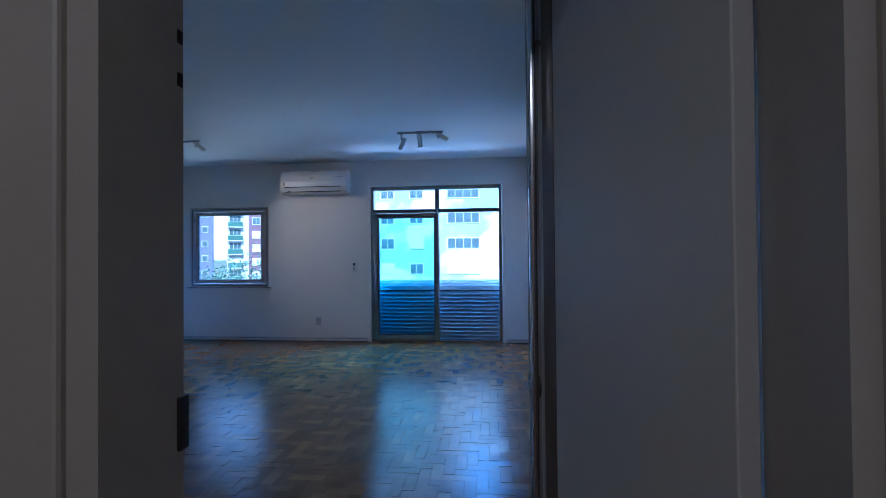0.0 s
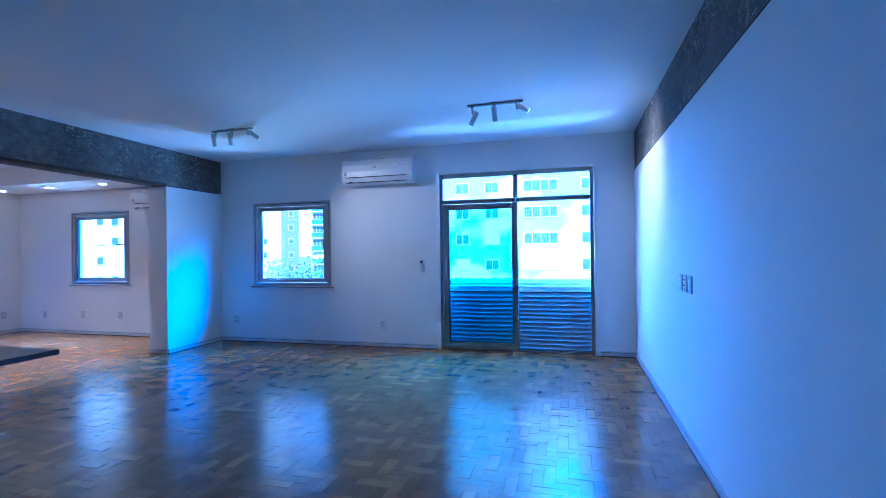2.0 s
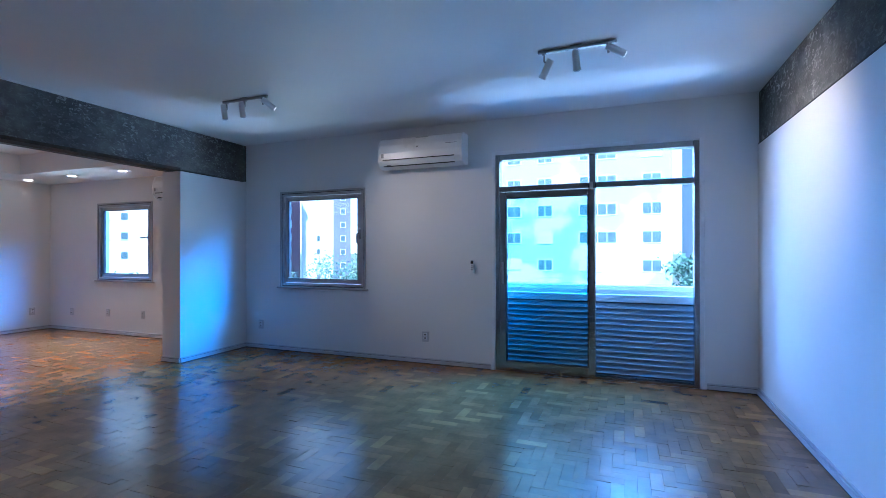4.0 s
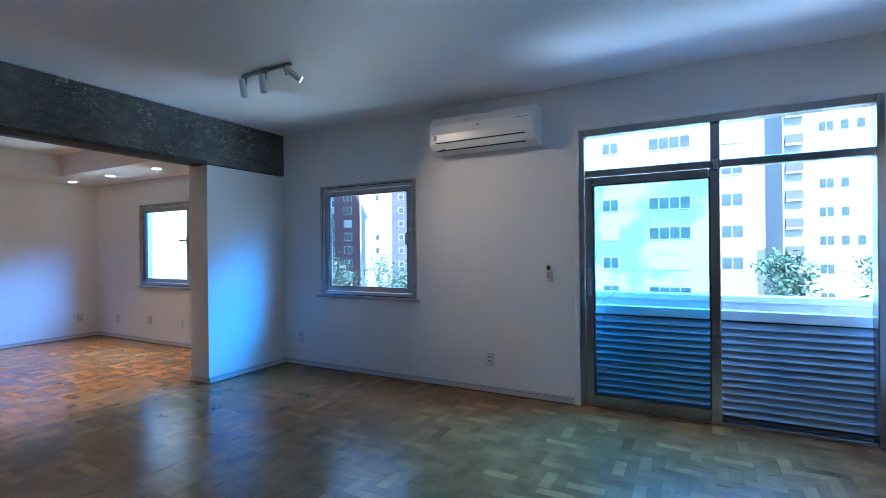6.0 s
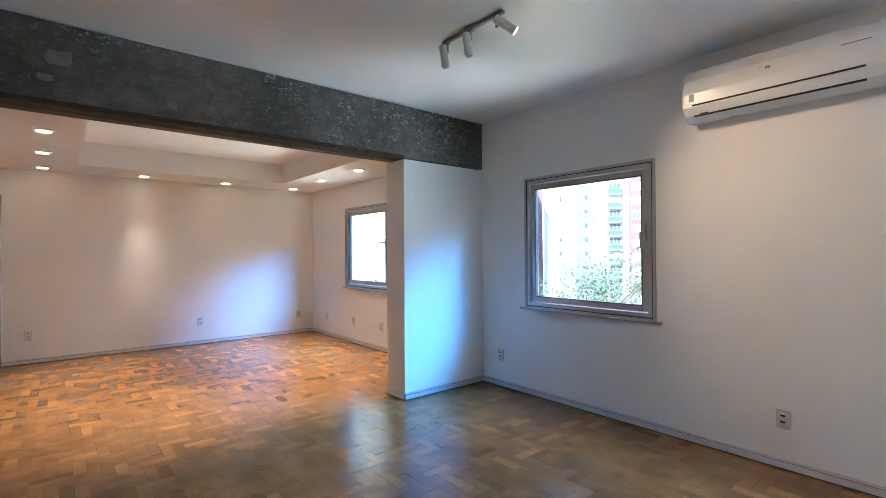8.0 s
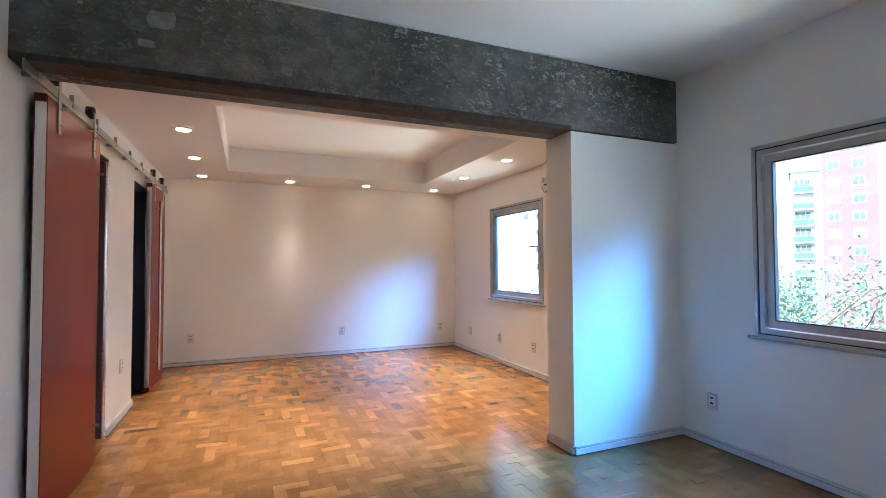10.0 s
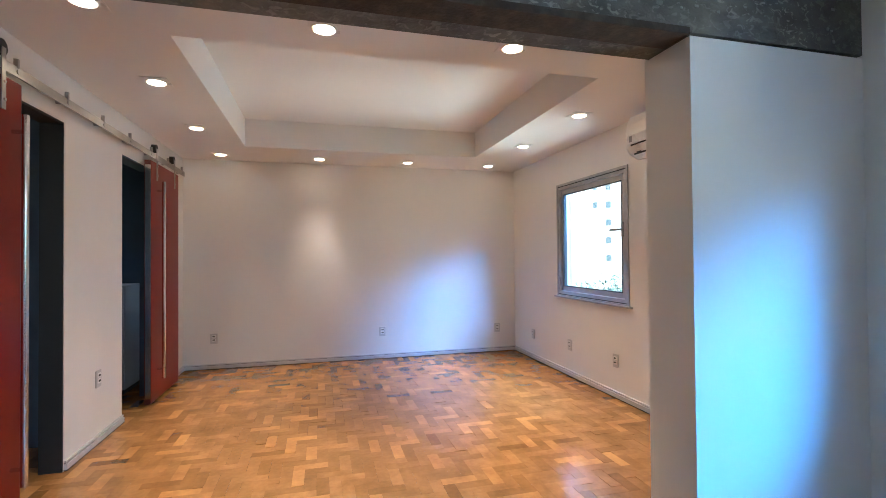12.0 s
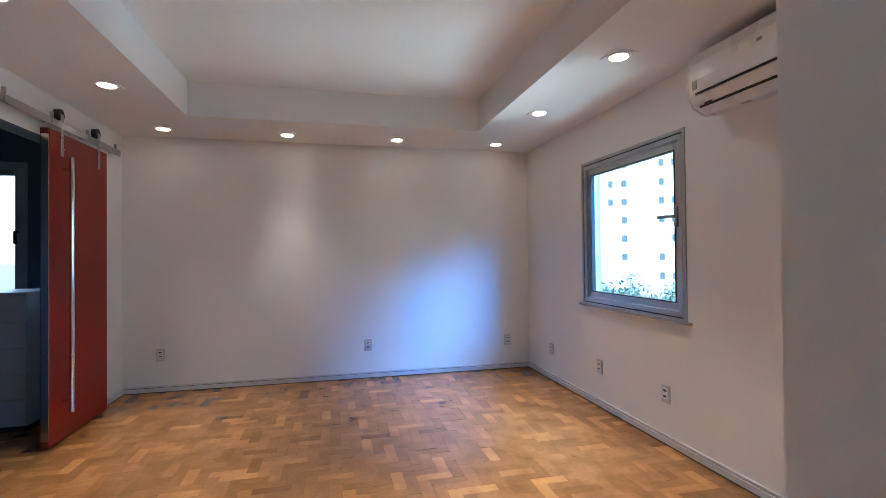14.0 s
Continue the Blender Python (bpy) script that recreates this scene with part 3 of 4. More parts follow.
part("holder", box(B(), -0.028, 0.028, -0.02, 0, -0.08, 0.02, 0.005), PLASTIC, rc)
body = part("body", box(B(), -0.023, 0.023, -0.036, -0.021, -0.07, 0.085, 0.006), PLASTIC, rc)
part("screen", box(B(), -0.017, 0.017, -0.039, -0.035, 0.035, 0.075, 0.002), BLACK, body)
for i in range(3):
    part("button", box(B(), -0.014, 0.014, -0.039, -0.035, -0.04 + i * 0.022, -0.028 + i * 0.022, 0.002), GREYP, body)

# ---- track lights ----
def track_light(x, y, aims, label):
    t = thing("track_light", (x, y, CH), label, "track light", "ceiling track lights")
    part("track", box(B(), -0.29, 0.29, -0.0125, 0.0125, -0.026, -0.004, 0.003), DULL, t)
    part("feed_box", box(B(), -0.045, 0.045, -0.026, 0.026, -0.014, 0.0, 0.004), DULL, t)
    for dx, d, lit in aims:
        d = Vector(d).normalized()
        out = Vector((0, 1, 0)).cross(d).normalized() if abs(d.x) > 0.3 else Vector((0, 1, 0))
        joint = Vector((dx, 0, -0.092))
        bm = B()
        tube(bm, (dx, 0, -0.026), joint, 0.0075, 0.0075, 10)
        box(bm, dx - 0.018, dx + 0.018, -0.012, 0.012, -0.036, -0.026, 0.003)
        tube(bm, joint, joint - out * 0.02, 0.0075, 0.0075, 10)
        stem = part("stem", bm, DULL, t)
        hang = joint - out * 0.04
        bm = B()
        a, b = hang - d * 0.03, hang + d * 0.115
        tube(bm, a, b, 0.027, 0.027, 24)
        tube(bm, a - d * 0.006, a, 0.023, 0.027, 24)
        tube(bm, b - d * 0.010, b - d * 0.004, 0.0295, 0.0295, 24)
        head = part("spot_head", bm, PLASTIC, t, "white cylindrical spot head")
        bm = B()
        tube(bm, b - d * 0.004, b + d * 0.002, 0.022, 0.022, 20)
        part("lens", bm, WARMLENS if lit else GREYP, head, "lit warm lens" if lit else "")
    return t


track_light(-4.20, 6.12, ((-0.24, (0.08, 0.1, -1), False), (0.0, (0.06, 0.12, -1), False), (0.23, (0.62, 0.75, -0.62), True)), "grey ceiling track with three white spot heads")
track_light(-0.93, 6.09, ((-0.24, (-0.6, 0.3, -1), False), (0.0, (0.08, 0.12, -1), False), (0.23, (0.85, 0.25, -0.45), True)), "grey ceiling track with three white spot heads")
WARM = (1.0, 0.72, 0.46)
for x, y, d, e in ((-4.20 + 0.23, 6.12, (0.62, 0.75, -0.62), 10), (-0.93 + 0.23, 6.09, (0.85, 0.25, -0.45), 16)):
    p = Vector((x, y, CH - 0.1)) + Vector(d).normalized() * 0.13
    lamp("spot_beam", "SPOT", e, WARM, look(p * U, (p + Vector(d)) * U), spot=78, blend=1.0, radius=0.10)

# ---- recessed downlights ----
SPOTS = [(-6.57, 3.93), (-6.585, 5.045), (-6.56, 6.13), (-6.56, 7.25), (-7.67, 7.24), (-8.87, 7.25), (-10.06, 7.27),
         (-10.06, 6.145), (-10.07, 5.02), (-10.05, 3.88), (-8.86, 3.895), (-7.65, 3.92)]
first = None
for i, (x, y) in enumerate(SPOTS):
    if first is None:
        first = thing("downlight", (x, y, SOF), "lit round recessed downlight with a square white plate", "downlight", "recessed downlights")
        bm = B()
        box(bm, -0.085, 0.085, -0.085, 0.085, -0.006, 0.0, 0.002)
        part("plate", bm, PLASTIC, first)
        bm = B()
        tube(bm, (0, 0, -0.012), (0, 0, -0.004), 0.068, 0.074, 28)
        part("ring", bm, PLASTIC, first)
        bm = B()
        tube(bm, (0, 0, -0.0145), (0, 0, -0.008), 0.056, 0.056, 28)
        part("lens", bm, WARMLENS, first, "glowing warm lens")
    else:
        copy_thing(first, Matrix.Translation(Vector((x, y, SOF)) * U))
    p = Vector((x, y, SOF - 0.03)) * U
    # one head is turned to the end wall, the others lean a little to the middle of the room
    aim = Vector((-0.22, 0.0001, -0.95)) if i == 8 else Vector(((-8.2 - x) * 0.09, (5.6 - y) * 0.09, -0.95))
    lamp("downlight_beam", "SPOT", 6.5 if i == 8 else 24, (1.0, 0.81, 0.62), look(p, p + aim), spot=46 if i == 8 else 52 if i in (6, 7, 9) else 64, blend=1.0, radius=0.12 if i == 8 else 0.04)

# ---- sliding doors ----
rail = thing("sliding_door_rail", (-8.02, YL + 0.065, 2.405), "brushed steel sliding door rail along the wall", "door rail")
part("bar", box(B(), -2.2, 2.22, -0.006, 0.006, -0.028, 0.028, 0.003), DULL, rail)
for i in range(9):
    x = -2.1 + i * 0.52
    bm = B()
    tube(bm, (x, -0.06, 0), (x, 0.012, 0), 0.012)
    box(bm, x - 0.008, x + 0.008, -0.01, 0.01, 0.02, 0.07)
    part("standoff", bm, DULL, rail)


def sliding_door(x0, x1, handle_x, label):
    w = x1 - x0
    d = thing("sliding_door", (x0, YL + 0.06, 0.02), label, "sliding door", "red sliding doors")
    body = part("panel", box(B(), 0, w, -0.03, 0.03, 0, 2.315, 0.006), RED, d)
    part("edge_strip", box(B(), w, w + 0.004, -0.026, 0.026, 0.0, 2.315), REDSIDE, d, "dark red end edge")
    part("edge_strip", box(B(), w + 0.004, w + 0.007, -0.02, 0.028, 0.05, 2.27), STEEL, d, "steel edge strip")
    part("edge_strip", box(B(), -0.004, 0, -0.026, 0.026, 0.0, 2.315), REDSIDE, d, "dark red end edge")
    hx = handle_x - x0
    bm = B()
    tube(bm, (hx, 0.088, 0.20), (hx, 0.088, 2.135), 0.016, sides=16)
    bar = part("handle", bm, STEEL, d, "long polished steel bar handle", smooth=False)
    for z in (0.29, 2.045):
        bm = B()
        tube(bm, (hx, 0.03, z), (hx, 0.088, z), 0.011)
        part("standoff", bm, STEEL, bar)
    for x in (0.16, w - 0.16):
        bm = B()
        box(bm, x - 0.018, x + 0.018, 0.031, 0.037, 2.14, 2.455, 0.002)
        hanger = part("hanger", bm, DULL, d, "steel strap hanger")
        bm = B()
        tube(bm, (x, -0.012, 2.455), (x, 0.03, 2.455), 0.042, sides=20)
        part("roller", bm, BLACK, hanger)
        bm = B()
        for z in (2.19, 2.28):
            tube(bm, (x, 0.036, z), (x, 0.045, z), 0.008)
        part("bolt", bm, STEEL, hanger)
    return d


sliding_door(-7.0, -6.03, -6.92, "red lacquered sliding door with a long steel handle, open")
sliding_door(-9.89, -9.00, -9.18, "red lacquered sliding door beside a half-open doorway")
# opening linings; their dark colours carry the dimness of the rooms behind
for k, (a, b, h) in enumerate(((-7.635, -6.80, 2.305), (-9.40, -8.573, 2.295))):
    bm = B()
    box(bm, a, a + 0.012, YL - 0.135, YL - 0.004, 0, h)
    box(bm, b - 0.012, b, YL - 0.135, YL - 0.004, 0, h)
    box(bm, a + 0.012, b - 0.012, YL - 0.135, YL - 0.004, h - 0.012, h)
    tagged(part("trim", bm, BLACK if k == 0 else DIMWALL), "lining of a door opening, darkened for the dim room behind", "trim", kind="structure")

# ---- side room seen through the doorway ----
chest = thing("chest_of_drawers", (-9.46, 2.58, 0), "white laminate chest of five drawers", "chest of drawers")
part("carcass", box(B(), -0.5, -0.022, 0, 0.5, 0.05, 1.095, 0.004), CABINET, chest)
part("plinth", box(B(), -0.48, -0.05, 0.02, 0.48, 0, 0.05), BLACK, chest)
part("top", box(B(), -0.51, 0.01, -0.01, 0.51, 1.095, 1.12, 0.004), CABINET, chest)
for i in range(5):
    z = 0.06 + i * 0.207
    dr = part("drawer", box(B(), -0.02, 0, 0.004, 0.496, z, z + 0.2, 0.003), CABINET, chest)
    bm = B()
    box(bm, 0.012, 0.02, 0.17, 0.33, z + 0.145, z + 0.155, 0.002)
    for y in (0.18, 0.32):
        box(bm, 0.0, 0.014, y - 0.004, y + 0.004, z + 0.145, z + 0.155)
    part("handle", bm, BLACK, dr)

sw = thing("window_3", (XF, 1.945, 0.93), "aluminium window of the side room", "window")
sw["kind"] = "structure"
bm = B()
for a, b, c, d in ((-0.625, -0.56, 0, 1.4), (0.56, 0.625, 0, 1.4), (-0.56, 0.56, 0, 0.07), (-0.56, 0.56, 1.33, 1.4)):
    box(bm, -0.1, 0.008, a, b, c, d, 0.005)
part("outer_frame", bm, ALU, sw)
bm = B()
for a, b, c, d in ((-0.56, -0.50, 0.07, 1.33), (0.50, 0.56, 0.07, 1.33), (-0.50, 0.50, 0.07, 0.13), (-0.50, 0.50, 1.27, 1.33)):
    box(bm, -0.07, -0.02, a, b, c, d, 0.005)
sash = part("sash", bm, ALU, sw)
g = part("pane", box(B(), -0.048, -0.042, -0.50, 0.50, 0.13, 1.27), GLASS, sash)
g.visible_shadow = False
bm = B()
tube(bm, (-0.02, 0.53, 0.72), (0.03, 0.53, 0.72), 0.011)
box(bm, 0.022, 0.036, 0.515, 0.545, 0.60, 0.73, 0.004)
part("handle", bm, BLACK, sash)
part("window_sill", box(B(), -0.01, 0.05, -0.67, 0.67, -0.03, 0.0, 0.005), MARBLE, sw)

# ---- counter ----
counter = thing("counter", (-4.25, 2.58, 0.015), "kitchen counter with a dark polished granite top", "counter")
part("worktop", box(B(), 0.0, 1.2, 0.0, 0.68, 0.845, 0.875, 0.004), STONE, counter, "dark polished granite slab")
part("body", box(B(), 0.0, 0.6, 0.05, 0.55, -0.045, 0.845), CABINET, counter)

# ---- entrance door ----
ed = thing("door_2", (0.31, 0.925, 0), "cream painted entrance door standing open into the room", "door", rz=-75)
ed["kind"] = "structure"
leaf = part("leaf", box(B(), -0.80, 0, -0.036, 0.0, 0.01, 2.19, 0.003), DOORPAINT, ed)
part("edge_strip", box(B(), -0.804, -0.80, -0.03, -0.006, 0.01, 2.19), CASING, leaf, "brown lipping")
part("stile", box(B(), -0.80, -0.70, -0.040, -0.036, 0.01, 2.19, 0.0015), LINER, leaf, "pale outer stile")
# brown strip painted on the leaf for the pull bar's shadow and reflection
part("bar_shade", box(B(), -0.675, -0.60, -0.0385, -0.036, 0.01, 2.19), CASING, leaf, "dark brown strip as the pull bar's shadow and reflection")
bm = B()
tube(bm, (-0.688, -0.062, 0.12), (-0.688, -0.062, 2.12), 0.012, sides=14)
pull = part("handle", bm, STEEL, leaf, "long polished steel pull bar")
for z in (0.25, 2.0):
    bm = B()
    tube(bm, (-0.688, -0.036, z), (-0.688, -0.062, z), 0.009)
    part("standoff", bm, STEEL, pull)
bm = B()
tube(bm, (-0.737, -0.04, 1.04), (-0.737, -0.052, 1.04), 0.042, 0.037, 24)
lock = part("lock", bm, BRONZE, leaf, "round dark bronze door lock")
bm = B()
tube(bm, (-0.737, -0.052, 1.04), (-0.737, -0.062, 1.04), 0.016, 0.014, 18)
part("cylinder", bm, DULL, lock)
bm = B()
for a, b in ((-0.55, -0.5085), (0.315, 0.345)):
    box(bm, a, b, 0.775, 0.93, 0.0, 2.225)
box(bm, -0.5085, 0.315, 0.775, 0.93, 2.195, 2.225)
tagged(part("door_frame", bm, LINER), "beige wooden door lining", "door frame", kind="structure")
bm = B()
for a, b, c, d in ((-0.645, -0.55, 0, 2.31), (0.345, 0.44, 0, 2.31), (-0.55, 0.345, 2.225, 2.31)):
    box(bm, a, b, 0.762, 0.79, c, d, 0.006)
tagged(part("trim", bm, LINER), "beige casing around the entrance door", "trim", kind="structure")
bm = B()
box(bm, -0.5095, -0.503, 0.914, 0.936, 1.125, 1.205, 0.002)
for z in (1.68, 1.745):
    box(bm, -0.5095, -0.5065, 0.916, 0.926, z - 0.01, z + 0.01)
tagged(part("strike_plate", bm, BRONZE), "dark bronze strike plates in the door lining", "strike plate", kind="structure")

# ---- outside ----
def ground_noise():
    return shader("asphalt_and_green", (0.07, 0.07, 0.065), 0.9, var=0.3, scale=0.05, fine=2, second=(0.05, 0.08, 0.03))


bm = B()
box(bm, -1500, 1500, -1500, 1500, -10.5, -10)
tagged(part("ground", bm, ground_noise()), "street and gardens far below", "ground", kind="structure")
# white render with dappled shade painted in as blue-grey noise patches
DAPPLED = shader("white_facade_dappled_shade", (0.44, 0.49, 0.52), 0.8, var=0.1, scale=0.16, fine=3, bump=0.1, second=(0.23, 0.33, 0.40), cut=(0.48, 0.54))
FACADE = shader("white_facade_render", (0.46, 0.51, 0.53), 0.8, var=0.1, scale=0.15, fine=3, bump=0.1)
PINK = shader("red_brick_facade", (0.14, 0.086, 0.112), 0.85, var=0.15, scale=0.2, fine=4)
LILAC = shader("lilac_facade", (0.12, 0.13, 0.25), 0.85, var=0.12, scale=0.2, fine=4)
GREENF = shader("green_balcony_panels", (0.045, 0.12, 0.10), 0.8, var=0.15, scale=0.3, fine=4)
DARKGLASS = shader("dark_window_glass", (0.10, 0.17, 0.19), 0.4, var=0.5, scale=0.4, fine=2, bump=0)
BLIND = shader("pale_window_blind", (0.55, 0.62, 0.62), 0.7, var=0.2, scale=0.5, fine=3)
hrnd = random.Random(7)


def facade(name, label, at, rz, width, depth, top, mat, cols, first_z, floor_h, win_h, bands=None):
    """A block of flats whose front faces its own -y; cols are (x, width, panes)."""
    h = thing(name, at, label, "apartment building", rz=rz)
    part("wall", box(B(), -width / 2, width / 2, 0, depth, -10, top), mat, h)
    part("roof", box(B(), -width / 2 - 0.3, width / 2 + 0.3, -0.3, depth + 0.3, top, top + 0.6), FACADE, h)
    z = first_z
    while z + win_h < top - 0.4:
        for x, w, panes in cols:
            win = part("window", box(B(), -w / 2 - 0.08, w / 2 + 0.08, -0.05, 0.02, -0.08, win_h + 0.08), FACADE, h, at=(x, 0, z))
            bm = B()
            pw = w / panes
            for k in range(panes):
                box(bm, -w / 2 + k * pw + 0.04, -w / 2 + (k + 1) * pw - 0.04, -0.07, -0.045, 0.03, win_h - 0.03)
            part("pane", bm, DARKGLASS if hrnd.random() < 0.68 else BLIND, win)
        if bands:
            bx0, bx1, bm_mat = bands
            bal = part("balcony", box(B(), bx0, bx1, -0.5, 0.0, z - 1.0, z - 0.05), bm_mat, h)
            part("balcony_slab", box(B(), bx0, bx1, -0.55, 0.0, z - 1.2, z - 1.0), FACADE, bal)
        z += floor_h
    return h


def toward(az, dist):
    a = radians(az)
    return (-1.5 - dist * math.sin(a), 4.0 + dist * math.cos(a), 0)


FL = 2.87
# the white block straight across
facade("apartment_building", "white block of flats with dark sliding windows", (-10.5, 53, 0), 0, 28.5, 14, 30, DAPPLED,
       [(-12.4, 1.5, 2), (-7.4, 3.6, 4), (-1.4, 1.5, 2), (1.95, 1.5, 2), (7.3, 3.6, 4), (12.4, 1.7, 2)], -9.3, FL, 1.15)
facade("apartment_building", "pale tower with stacked balconies", (15.5, 63, 0), 0, 17, 14, 46, FACADE,
       [(-4.9, 1.2, 2), (-3.45, 0.7, 1), (-2.2, 0.7, 1), (0.6, 0.7, 1), (1.9, 0.7, 1), (4.6, 1.2, 2)], -7.2, FL, 1.0, (-8.3, -6.8, LILAC))
facade("apartment_building", "red brick tower with small white windows", toward(26.2, 93), 26.2, 8.5, 14, 30, PINK,
       [(-2.9, 1.35, 2), (0.0, 1.35, 2), (3.2, 1.4, 2)], -8.0, 2.6, 1.3)
facade("apartment_building", "green and white tower with long balconies", toward(29.9, 99), 29.9, 4.3, 12, 16.5, FACADE,
       [(-0.6, 2.1, 3)], -8.0, 2.75, 1.2, (-1.9, 0.8, GREENF))
facade("apartment_building", "lilac tower with a column of small windows", toward(33.5, 100), 33.5, 3.6, 12, 46, LILAC,
       [(0.2, 1.0, 1)], -8.0, FL, 1.1)
facade("apartment_building", "white tower with a column of narrow windows", toward(36.4, 102), 36.4, 6.6, 12, 46, FACADE,
       [(0.2, 0.7, 1)], -8.0, FL, 1.2)
facade("apartment_building", "red brick tower with white framed windows", toward(40.6, 103), 40.6, 8.0, 12, 46, PINK,
       [(-2.3, 1.5, 2), (1.4, 1.6, 2)], -8.0, FL, 1.5)
facade("apartment_building", "wide white block with pairs of small windows", toward(53.5, 82), 53.5, 27, 14, 40, FACADE,
       [(-5.7, 0.8, 1), (-3.7, 0.9, 1), (1.6, 0.8, 1), (3.4, 0.9, 1), (8.4, 0.8, 1), (10.2, 0.9, 1)], -8.37, FL, 1.1)

LEAF = shader("tree_leaf", (0.085, 0.18, 0.14), 0.6, var=0.4, scale=1.5, fine=8, bump=0)
BARK = shader("tree_bark", (0.12, 0.09, 0.07), 0.9, var=0.3, scale=4, fine=20, bump=0.4)


def tree(at, top, spread, leaves, seed, label, size=0.22):
    r = random.Random(seed)
    t = thing("tree", (*at, -10), label, "tree")
    bm = B()
    height = top + 10
    fork = Vector((0, 0, height * 0.45))
    tube(bm, (0, 0, 0), fork, 0.32, 0.2, 10)
    tips = []
    for i in range(9):
        a = i * 2.4 + r.random()
        p = fork.copy()
        rad = 0.13
        for s in range(5):
            q = p + Vector((math.cos(a) * spread * (0.24 + 0.1 * r.random()), math.sin(a) * spread * 0.24, height * 0.11 * (0.5 + r.random() * 0.9)))
            q.z = min(q.z, height * 0.97)
            tube(bm, p, q, rad, rad * 0.7, 6)
            p, rad = q, rad * 0.7
            a += r.uniform(-0.7, 0.7)
            if s > 0:
                for _ in range(2):
                    e = p + Vector((r.uniform(-1, 1), r.uniform(-1, 1), r.uniform(-0.2, 0.9))) * spread * 0.22
                    tube(bm, p, e, rad * 0.5, 0.012, 5)
                    tips.append(e)
            tips.append(p)
    part("trunk", bm, BARK, t)
    verts, faces = [], []
    for i in range(leaves):
        c = r.choice(tips) + Vector((r.gauss(0, 1), r.gauss(0, 1), r.gauss(0, 0.8))) * spread * 0.13
        u = Vector((r.uniform(-1, 1), r.uniform(-1, 1), r.uniform(-1, 1))).normalized()
        v = u.cross(Vector((r.uniform(-1, 1), r.uniform(-1, 1), r.uniform(-1, 1)))).normalized()
        s = size * r.uniform(0.6, 1.3)
        k = len(verts)
        verts += [c - u * s, c + v * s * 0.45, c + u * s, c - v * s * 0.45]
        faces.append((k, k + 1, k + 2, k + 3))
    mesh = bpy.data.meshes.new("crown")
    mesh.from_pydata([tuple(v * U) for v in verts], [], faces)
    mesh.materials.append(LEAF)
    ob = new("crown", mesh)
    ob.parent = t
    return t


tree((-19.5, 29), 0.7, 5.0, 3600, 3, "half-bare tree with thin spreading branches", 0.1)
tree((-24.5, 31), 0.3, 4.2, 7000, 5, "leafy street tree in front of the towers", 0.12)
tree((-17.5, 36), -0.9, 3.6, 6000, 9, "leafy street tree in front of the red tower", 0.12)
tree((5.2, 27), 0.9, 2.8, 12000, 11, "bright green leafy tree beside the balcony view", 0.12)
tree((-46, 36), -2.2, 4.5, 4500, 13, "leafy tree below the second window", 0.28)

# ---- parquet ----
GW = 0.0745                     # a block is 7 x 21 cm
GAPW = 0.00015


def block_shape(along_x):
    L, W = (3 * GW, GW) if along_x else (GW, 3 * GW)
    c, h = 0.0005, 0.010
    g = GAPW
    lo = [(g, g, -h), (L - g, g, -h), (L - g, W - g, -h), (g, W - g, -h)]
    mid = [(x, y, -c) for x, y, _ in lo]
    hi = [(g + c, g + c, 0), (L - g - c, g + c, 0), (L - g - c, W - g - c, 0), (g + c, W - g - c, 0)]
    faces = [(8, 9, 10, 11)]
    for i in range(4):
        j = (i + 1) % 4
        faces += [(i, j, 4 + j, 4 + i), (4 + i, 4 + j, 8 + j, 8 + i)]
    return lo + mid + hi, faces


def blocks(x0, x1, y0, y1):
    """Herringbone: pairs of blocks stepped along the diagonal, six widths apart."""
    n0, n1 = int(y0 / GW) - 6, int(y1 / GW) + 6
    for j in range(n0, n1):
        for k in range(int((x0 / GW - j) / 6) - 2, int((x1 / GW - j) / 6) + 3):
            x, y = (j + 6 * k) * GW, j * GW
            if x0 - 0.05 < x + GW and x < x1 and y0 - 0.2 < y < y1:
                yield x, y, True
            if x0 - 0.2 < x < x1 and y0 - 0.2 < y + GW < y1:
                yield x, y + GW, False


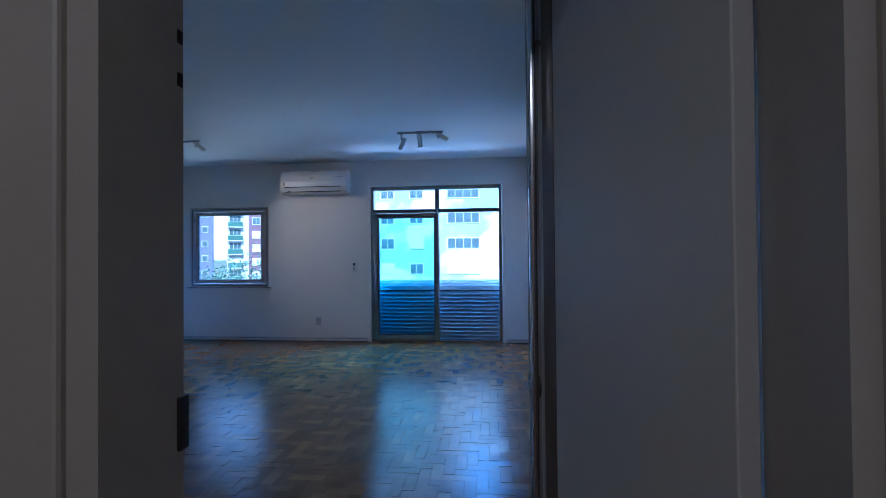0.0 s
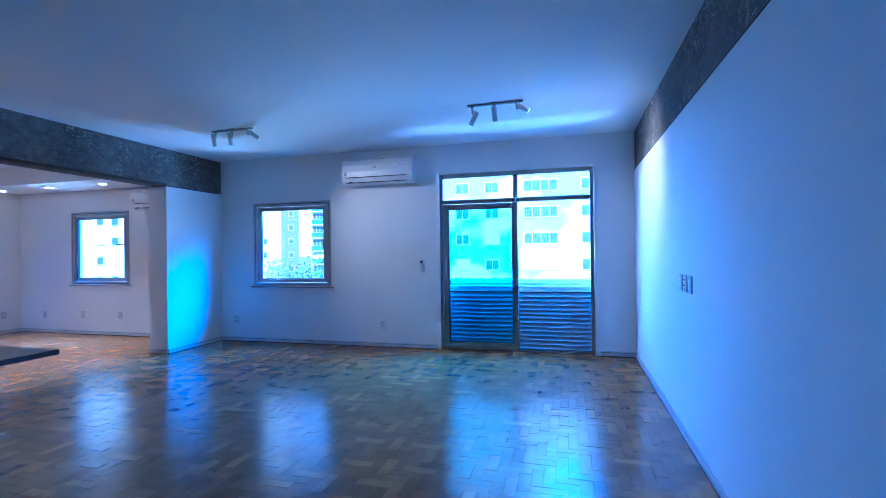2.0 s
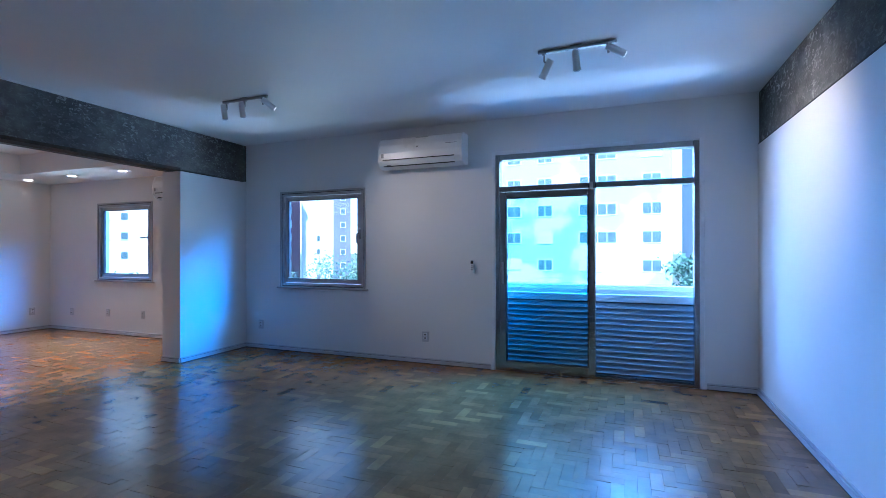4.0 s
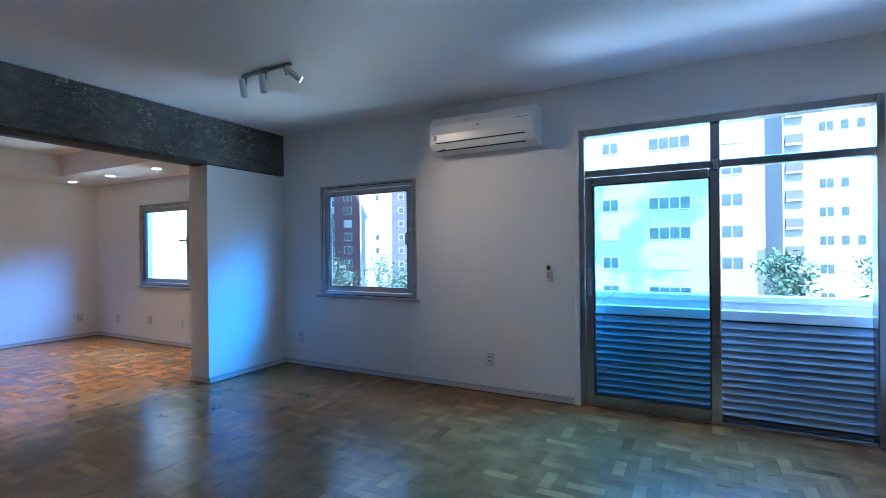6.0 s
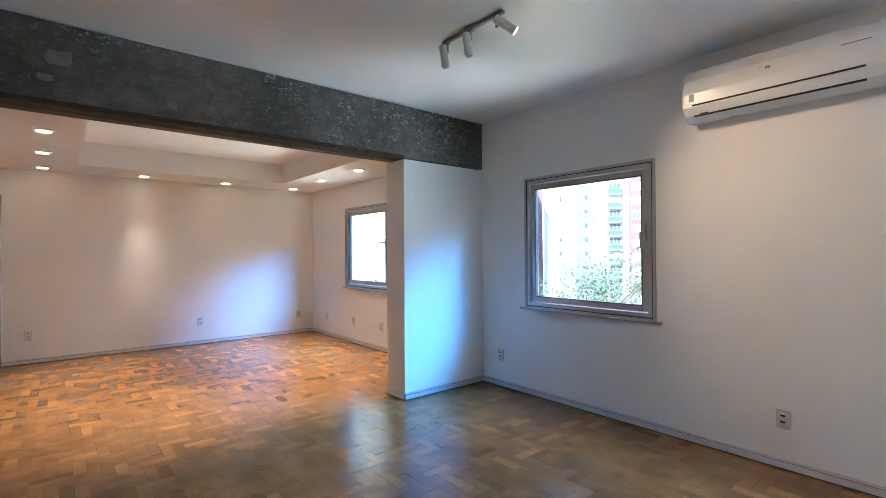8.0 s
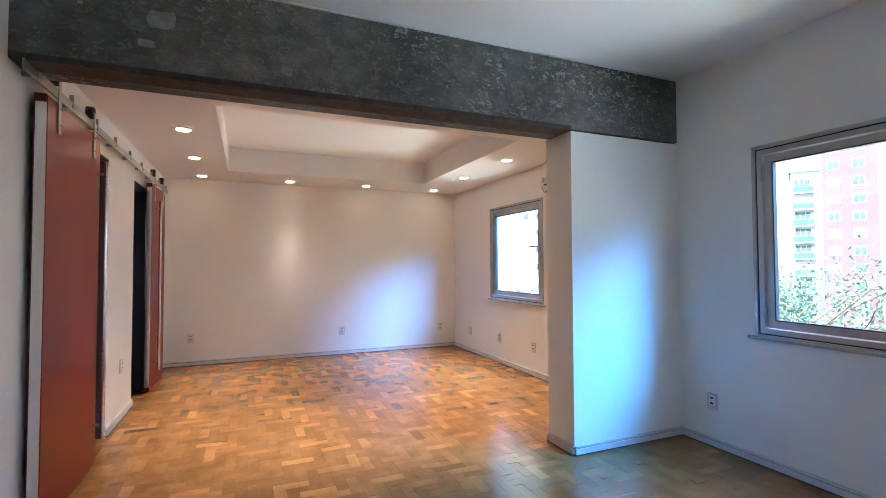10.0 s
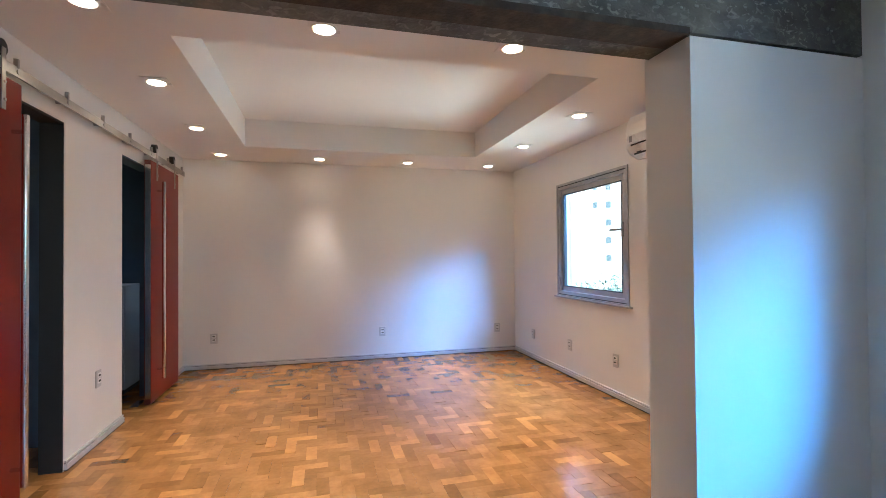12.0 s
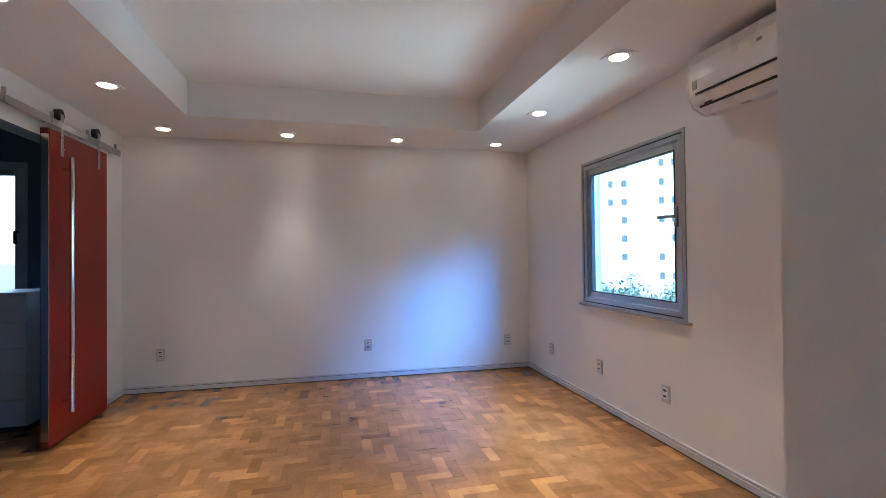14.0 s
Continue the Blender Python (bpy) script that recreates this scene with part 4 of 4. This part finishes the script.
def inside(x, y, w, h):
    return x + w < XR and x > XF and y + h < YW and y > 0.93 and not (x < -4.2 and y < YL - 0.13)


floor = thing("floor", (0, 0, 0), "worn varnished herringbone parquet in mixed honey browns", "floor")
floor["kind"] = "structure"
shapes = {k: block_shape(k) for k in (True, False)}
NEAR = (-8.55, -7.2, 4.3, 6.0)
prnd = random.Random(2)
verts, faces, near = [], [], []
for x, y, along in blocks(XF - 0.3, XR + 0.3, 0.7, YW + 0.3):
    w, h = (3 * GW, GW) if along else (GW, 3 * GW)
    # blocks at the walls are trimmed
    cx0, cx1, cy0, cy1 = max(x, XF), min(x + w, XR), max(y, 0.79), min(y + h, YW)
    if cx1 - cx0 < 0.012 or cy1 - cy0 < 0.012:
        continue
    if NEAR[0] < x < NEAR[1] and NEAR[2] < y < NEAR[3] and len(near) < 300:
        near.append((x, y, along))
        continue
    vs, fs = shapes[along]
    k = len(verts)
    tx, ty, dz = prnd.gauss(0, 0.0075), prnd.gauss(0, 0.0075), prnd.uniform(-0.0006, 0.0006)
    for vx, vy, vz in vs:
        px, py = min(max(x + vx, cx0), cx1), min(max(y + vy, cy0), cy1)
        verts.append((px * U, py * U, (vz + dz + (vx - w / 2) * tx + (vy - h / 2) * ty) * U))
    faces += [tuple(k + i for i in f) for f in fs]
mesh = bpy.data.meshes.new("parquet_blocks")
mesh.from_pydata(verts, [], faces)
mesh.materials.append(PARQUET)
rest = new("parquet_blocks", mesh)
rest.parent = floor
tagged(rest, kind="stuff")
block_mesh = {}
for along in (True, False):
    vs, fs = shapes[along]
    m = bpy.data.meshes.new("parquet_block")
    m.from_pydata([(a * U, b * U, c * U) for a, b, c in vs], [], fs)
    m.materials.append(BLOCK)
    block_mesh[along] = m
for x, y, along in near:
    ob = new("parquet_block", block_mesh[along])
    ob.location = Vector((x, y, prnd.uniform(-0.0006, 0.0006))) * U
    ob.rotation_euler = (prnd.gauss(0, 0.0075), prnd.gauss(0, 0.0075), 0)
    ob.parent = floor
